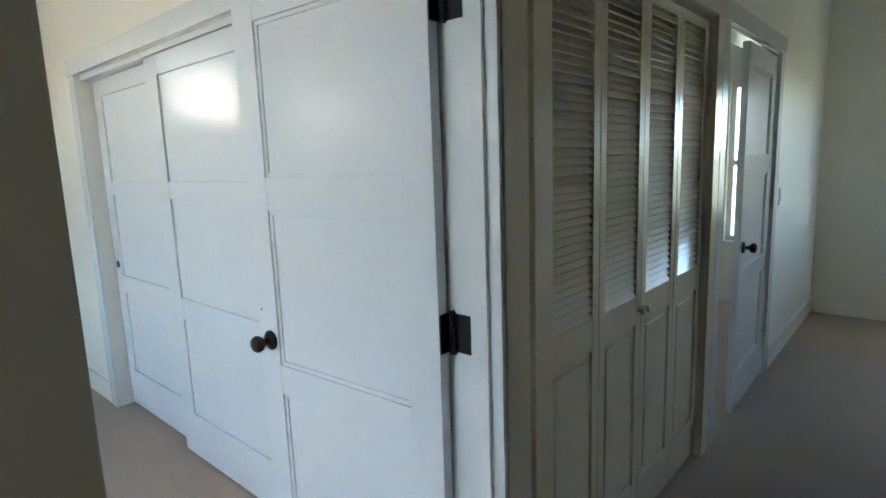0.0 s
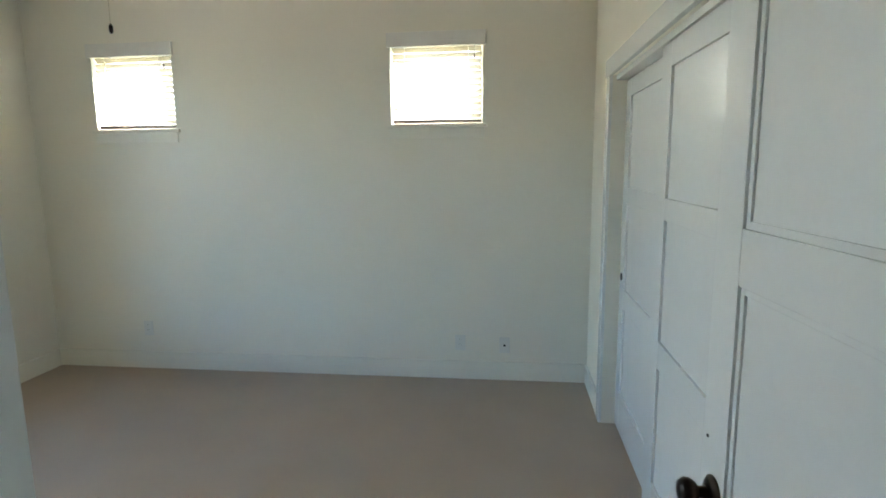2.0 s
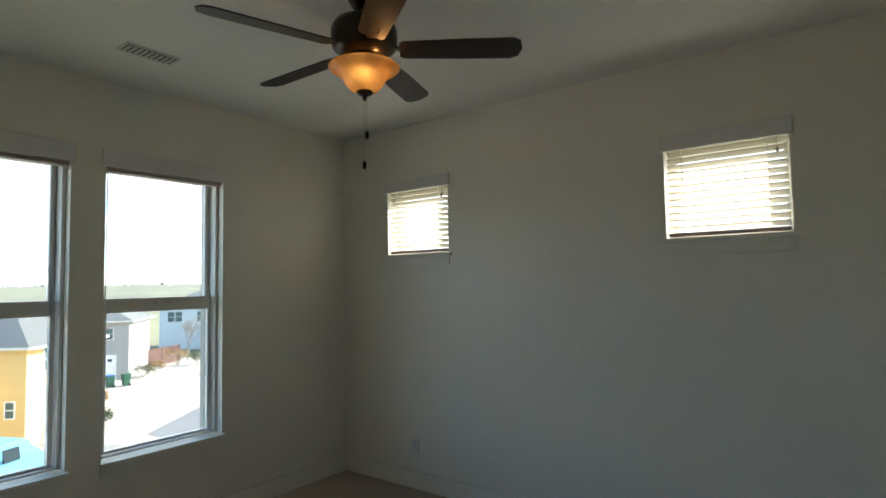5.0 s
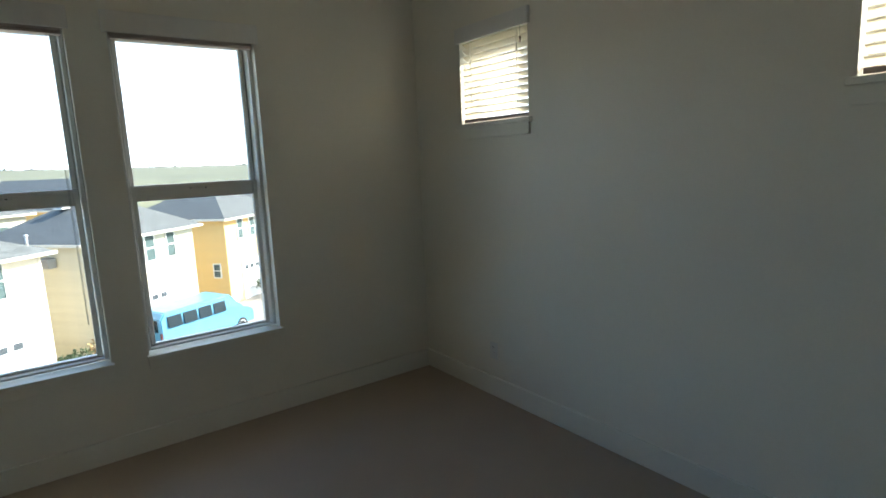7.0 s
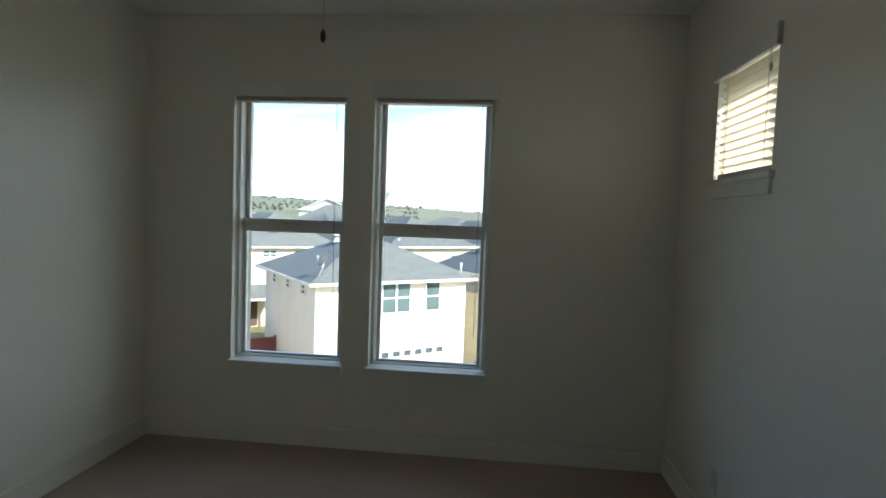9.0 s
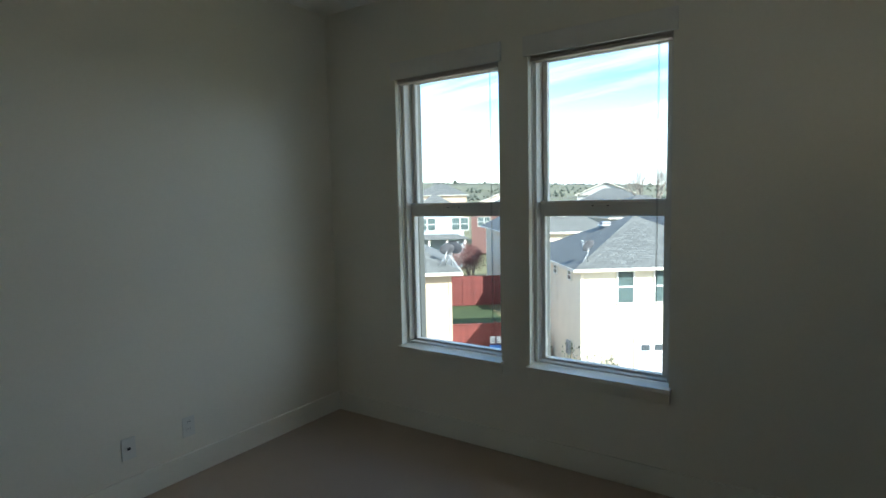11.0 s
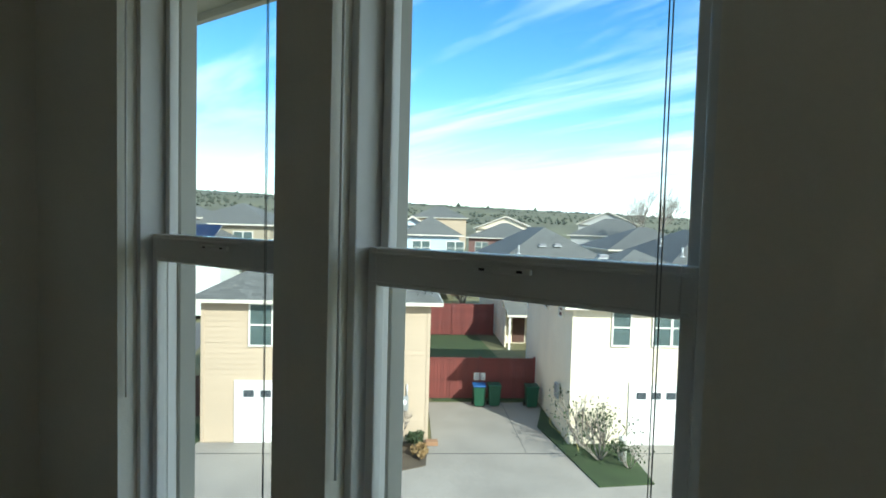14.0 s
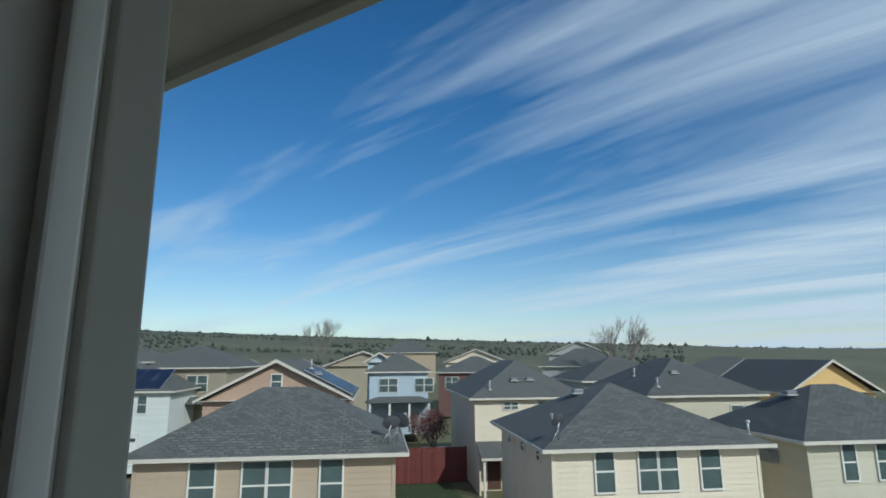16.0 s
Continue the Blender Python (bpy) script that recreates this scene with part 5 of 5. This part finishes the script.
DRYLEAF = material("dry_brown_leaves", (0.26, 0.17, 0.07), 0.85, grain=0.3, grain_scale=5)
for i, (s, b, r) in enumerate(((5.1, -0.2, 1.6), (5.4, -1.2, 1.4), (6.0, 0.0, 1.3), (6.2, -1.9, 0.8))):
    p = street(s, b).translation
    shrub(p.x, p.y, GROUND, r, "tall straggly green shrub beside a driveway", 30 + i, leaf=0.11, count=300)
for i, (s, b, r, mt) in enumerate(((12.6, -0.7, 0.8, LEAF), (14.2, -0.2, 0.9, DRYLEAF), (14.6, -0.9, 0.8, LEAF), (-1.2, -0.2, 0.45, LEAF), (-1.0, -0.9, 0.35, DRYLEAF), (-2.3, -0.6, 0.5, LEAF), (-2.6, -1.5, 0.45, LEAF), (26.6, -0.7, 0.9, LEAF), (27.6, -0.6, 1.0, LEAF), (28.5, -0.8, 0.9, LEAF))):
    p = street(s, b).translation
    shrub(p.x, p.y, GROUND, r, "rounded garden shrub beside a house wall" if mt is LEAF else "dry brown garden shrub beside a house wall", 50 + i, mt)

for i, (x, y, r, mt) in enumerate(((-39.7, 16.7, 0.9, DRYLEAF), (-50.3, 24.6, 0.9, LEAF), (-51.0, 26.0, 1.0, DRYLEAF), (-55.5, 30.6, 1.3, DRYLEAF), (-54.0, 32.0, 1.0, LEAF))):
    shrub(x, y, GROUND, r, "low green shrub bordering the lane" if mt is LEAF else "dry brown shrub bordering the lane", 90 + i, mt)
for i, (x, y, r) in enumerate(((-62.7, 42.5, 3.2), (-64.5, 46.0, 3.6), (-60.5, 45.0, 2.6))):
    shrub(x, y, GROUND, r, "dense dark evergreen tree beyond the lane", 110 + i, FARTREE, 0.5, 900)
bare_tree(-26.5, 17.5, GROUND, 5.2, "low bare tree beside the lane", 33, depth=5)
bare_tree(-58.0, 33.0, GROUND, 7.0, "bare winter tree behind a dark fence", 35, depth=5)

# ---- details on and around the near houses ----
METER = material("grey_meter_box", (0.30, 0.30, 0.28), 0.5)
LAMPWHITE = material("white_lamp_glass", (0.7, 0.7, 0.68), 0.3)
TERRACOTTA = material("terracotta_block", (0.30, 0.17, 0.09), 0.8)
HOSE = material("yellow_garden_hose", (0.5, 0.4, 0.12), 0.6)
front_f = lambda x, z, y=0.45: street(-9.05 + x, y) @ Matrix.Translation((0, 0, GROUND + z))
meter = thing("electric_meter", "grey electric meter box on a tan wall", "meter box", front_f(7.28, 1.25))
part("box", box_bm(0, 0.34, -0.14, -0.03, 0, 0.55, bevel=0.01), METER, meter)
part("dial", lathe_bm([(0.10, 0.0), (0.10, 0.07), (0.08, 0.09)], 20, pose(0.17, -0.14, 0.35, 90, 0, 0)), LAMPWHITE, meter)
part("conduit", tube_bm([(0.28, -0.07, 0.5), (0.28, -0.07, 1.0)], 0.03, 8), GALV, meter)
lampw = thing("wall_lamp", "white round wall lamp beside a garage door", "wall lamp", front_f(6.30, 2.30))
part("bracket", box_bm(-0.05, 0.05, -0.12, -0.03, -0.05, 0.05, bevel=0.01), GALV, lampw)
for s in (-0.12, 0.12):
    part("globe", lathe_bm([(0.02, -0.09), (0.08, -0.05), (0.095, 0.0), (0.08, 0.05), (0.02, 0.09)], 18, pose(s, -0.17, 0.02)), LAMPWHITE, lampw)
block = thing("terracotta_block", "small terracotta block at the driveway edge", "block", front_f(8.30, 0.03, 0.25))
part("body", box_bm(0, 0.45, -0.2, 0.1, 0, 0.16, bevel=0.02), TERRACOTTA, block)
util = thing("utility_cabinet", "dark green utility cabinet in a planting bed", "utility cabinet", front_f(6.3, 0.05, -1.5))
part("body", box_bm(0, 0.75, -0.6, 0.0, 0, 0.7, bevel=0.04), BINGREEN, util)
part("cap", box_bm(-0.03, 0.78, -0.63, 0.03, 0.7, 0.76, bevel=0.02), BINGREEN, util)
pole = thing("white_marker_post", "short white utility post among grass", "post", street(6.2, -1.3) @ Matrix.Translation((0, 0, GROUND + 0.06)))
part("post", lathe_bm([(0.13, 0.0), (0.13, 0.75), (0.15, 0.76), (0.15, 0.85), (0.05, 0.9)], 18), HOUSEWHITE, pole)
hose = thing("garden_hose", "thin garden hose lying along the driveway", "hose", Matrix.Translation((0, 0, GROUND + 0.05)))
hp = [street(4.75 + 0.25 * math.sin(i * 0.9), 5.0 - i * 0.55).translation for i in range(11)]
part("tube", tube_bm(hp, 0.028, 6), HOSE, hose)
box2 = thing("wall_box", "small grey utility box on a house side wall", "utility box", street(4.64, 1.4) @ Matrix.Translation((0, 0, GROUND)))
part("box", box_bm(-0.14, -0.035, 0.0, 0.4, 1.4, 2.0, bevel=0.01), METER, box2)
part("cover", box_bm(-0.155, -0.14, 0.03, 0.37, 1.43, 1.97, bevel=0.005), DISHGREY, box2)
for s in (3.1, 3.28):
    structure("driveway_joint", box_bm(0, 0.02, 0, 7.2, 0, 0.006, m=street(2.9 + (s - 3.1) * 9, -0.6) @ Matrix.Translation((0, 0, GROUND + 0.022))), SLOT, "dark joint between concrete slabs", "driveway")
structure("lane_joint", box_bm(-20, 30, 0, 0.03, 0, 0.006, m=street(0, -0.62) @ Matrix.Translation((0, 0, GROUND + 0.022))), SLOT, "dark joint along the lane's edge", "driveway")
# lean-to porch on the cream house behind
porch = thing("porch", "small shed-roofed porch on a cream house", "porch", street(5.1, 18.0) @ Matrix.Translation((0, 0, GROUND)))
pb = bmesh.new()
lay = pb.loops.layers.uv.new("UVMap")
pf = pb.faces.new([pb.verts.new(v) for v in ((0.0, -2.2, 2.35), (3.2, -2.2, 2.35), (3.2, 0.0, 3.05), (0.0, 0.0, 3.05))])
face_uv(pb, pf, Vector((0.0, -2.2, 2.35)), Vector((1, 0, 0)), Vector((0, 0.953, 0.303)), lay)
part("roof", pb, ROOF, porch)
part("fascia", box_bm(-0.05, 3.25, -2.24, -2.18, 2.22, 2.37), FASCIA, porch)
for x in (0.1, 3.0):
    part("post", box_bm(x, x + 0.14, -2.1, -1.96, 0, 2.34), HOUSEWHITE, porch)
part("wall", box_bm(0.0, 0.1, -1.2, -0.03, 0.0, 2.6), house_paint(CREAM), porch)
door = part("door", box_bm(0.75, 1.6, -0.07, -0.026, 0.1, 2.1, bevel=0.008), BROWNWOOD, porch, "dark brown front door")
part("door_handle", lathe_bm([(0.012, 0.0), (0.03, 0.03), (0.02, 0.05)], 12, pose(0.84, -0.07, 1.05, 90, 0, 0)), GALV, door)
aircon = thing("air_conditioner", "grey window air conditioner on a greige side wall", "air conditioner", street(14.5, 2.0) @ Matrix.Translation((0, 0, GROUND + 4.3)))
part("case", box_bm(-0.42, -0.024, 0.0, 0.62, 0.0, 0.44, bevel=0.012), METER, aircon)
for kk in range(6):
    part("grille_slat", box_bm(-0.434, -0.4205, 0.05, 0.57, 0.05 + kk * 0.06, 0.085 + kk * 0.06), DISHGREY, aircon)


def roof_box(m, label="low dark vent box on a shingled roof"):
    v = thing("roof_vent", label, "roof vent", m, group="vent boxes on the roofs")
    part("hood", box_bm(-0.22, 0.22, -0.2, 0.2, 0.0, 0.16, bevel=0.03), DISHGREY, v)
    part("flange", box_bm(-0.3, 0.3, -0.28, 0.28, -0.04, 0.012), GALV, v)


for s, b, z in ((7.38, 4.79, 0.17), (8.08, 19.35, 0.10), (9.21, 19.39, 0.13), (18.54, 16.94, 0.57), (16.34, 3.41, 0.06), (-5.0, 16.4, 0.78)):
    roof_box(street(s, b) @ Matrix.Translation((0, 0, z)))

# ---- hills ----
ELEV = ((40, 0.25), (75, 0.3), (90, 0.55), (105, 1.15), (122, 1.75), (150, 2.55), (175, 2.6), (200, 2.0))


def crest(yaw):
    for (a, p), (b, q) in zip(ELEV, ELEV[1:]):
        if a <= yaw <= b:
            k = (yaw - a) / (b - a)
            return p + (q - p) * k
    return ELEV[0][1] if yaw < 40 else ELEV[-1][1]


hb = bmesh.new()
yaws = [20 + i * 1.5 for i in range(124)]
radii = [150, 260, 420, 620, 850, 1100, 1400, 1480]
grid = []
for yw in yaws:
    col = []
    for r in radii:
        k = max(0.0, (r - 150) / 1250.0)
        top = 1.7 + 1400 * math.tan(radians(crest(yw))) - GROUND
        wob = noise.noise(Vector((yw * 0.12, r * 0.004, 0))) * 0.12 + noise.noise(Vector((yw * 0.5, r * 0.01, 3))) * 0.04
        z = GROUND - 0.4 + top * min(1.0, k ** 1.15 * (1 + wob * (1 if r < 1300 else 0.5))) if r < 1450 else GROUND - 40
        col.append(hb.verts.new((-math.sin(radians(yw)) * r, math.cos(radians(yw)) * r, z)))
    grid.append(col)
for a, c in zip(grid, grid[1:]):
    for i in range(len(radii) - 1):
        f = hb.faces.new((a[i], c[i], c[i + 1], a[i + 1]))
        f.smooth = True
structure("backdrop_hills", hb, HILL, "low wooded hills and fields on the horizon", "hills")

rnd = random.Random(77)
verts, faces = [], []


def blob(x, y, z, r):
    """A rough clump of far foliage."""
    n0 = len(verts)
    for i in range(5):
        a = i * 1.2566 + rnd.uniform(-0.3, 0.3)
        verts.append((x + r * math.cos(a) * rnd.uniform(0.7, 1.2), y + r * math.sin(a) * rnd.uniform(0.7, 1.2), z + r * rnd.uniform(0.1, 0.5)))
    verts.append((x, y, z + r * rnd.uniform(1.0, 1.7)))
    verts.append((x, y, z - r * 0.4))
    for i in range(5):
        faces.append((n0 + i, n0 + (i + 1) % 5, n0 + 5))
        faces.append((n0 + (i + 1) % 5, n0 + i, n0 + 6))


for yw in np.arange(35, 190, 0.11):
    r = 1385 + rnd.uniform(-12, 12)
    top = 1.7 + 1400 * math.tan(radians(crest(float(yw))))
    if rnd.random() < 0.92:
        blob(-math.sin(radians(yw)) * r, math.cos(radians(yw)) * r, top - 3.0 + rnd.uniform(-2, 1), rnd.uniform(1.8, 4.2) * (1.8 if rnd.random() < 0.05 else 1))
for _ in range(4200):
    yw, r = rnd.uniform(98, 185), rnd.uniform(240, 1330)
    band = noise.noise(Vector((yw * 0.09, r * 0.006, 9)))
    if band < 0.02:
        continue
    k = max(0.0, (r - 150) / 1250.0)
    top = 1.7 + 1400 * math.tan(radians(crest(yw))) - GROUND
    blob(-math.sin(radians(yw)) * r, math.cos(radians(yw)) * r, GROUND + top * k ** 1.15, rnd.uniform(0.9, 2.4))
me = bpy.data.meshes.new("far_trees")
me.from_pydata(verts, [], faces)
me.materials.append(FARTREE)
tagged(new("far_trees", me), "dark far woods along the hills", "trees", kind="stuff")
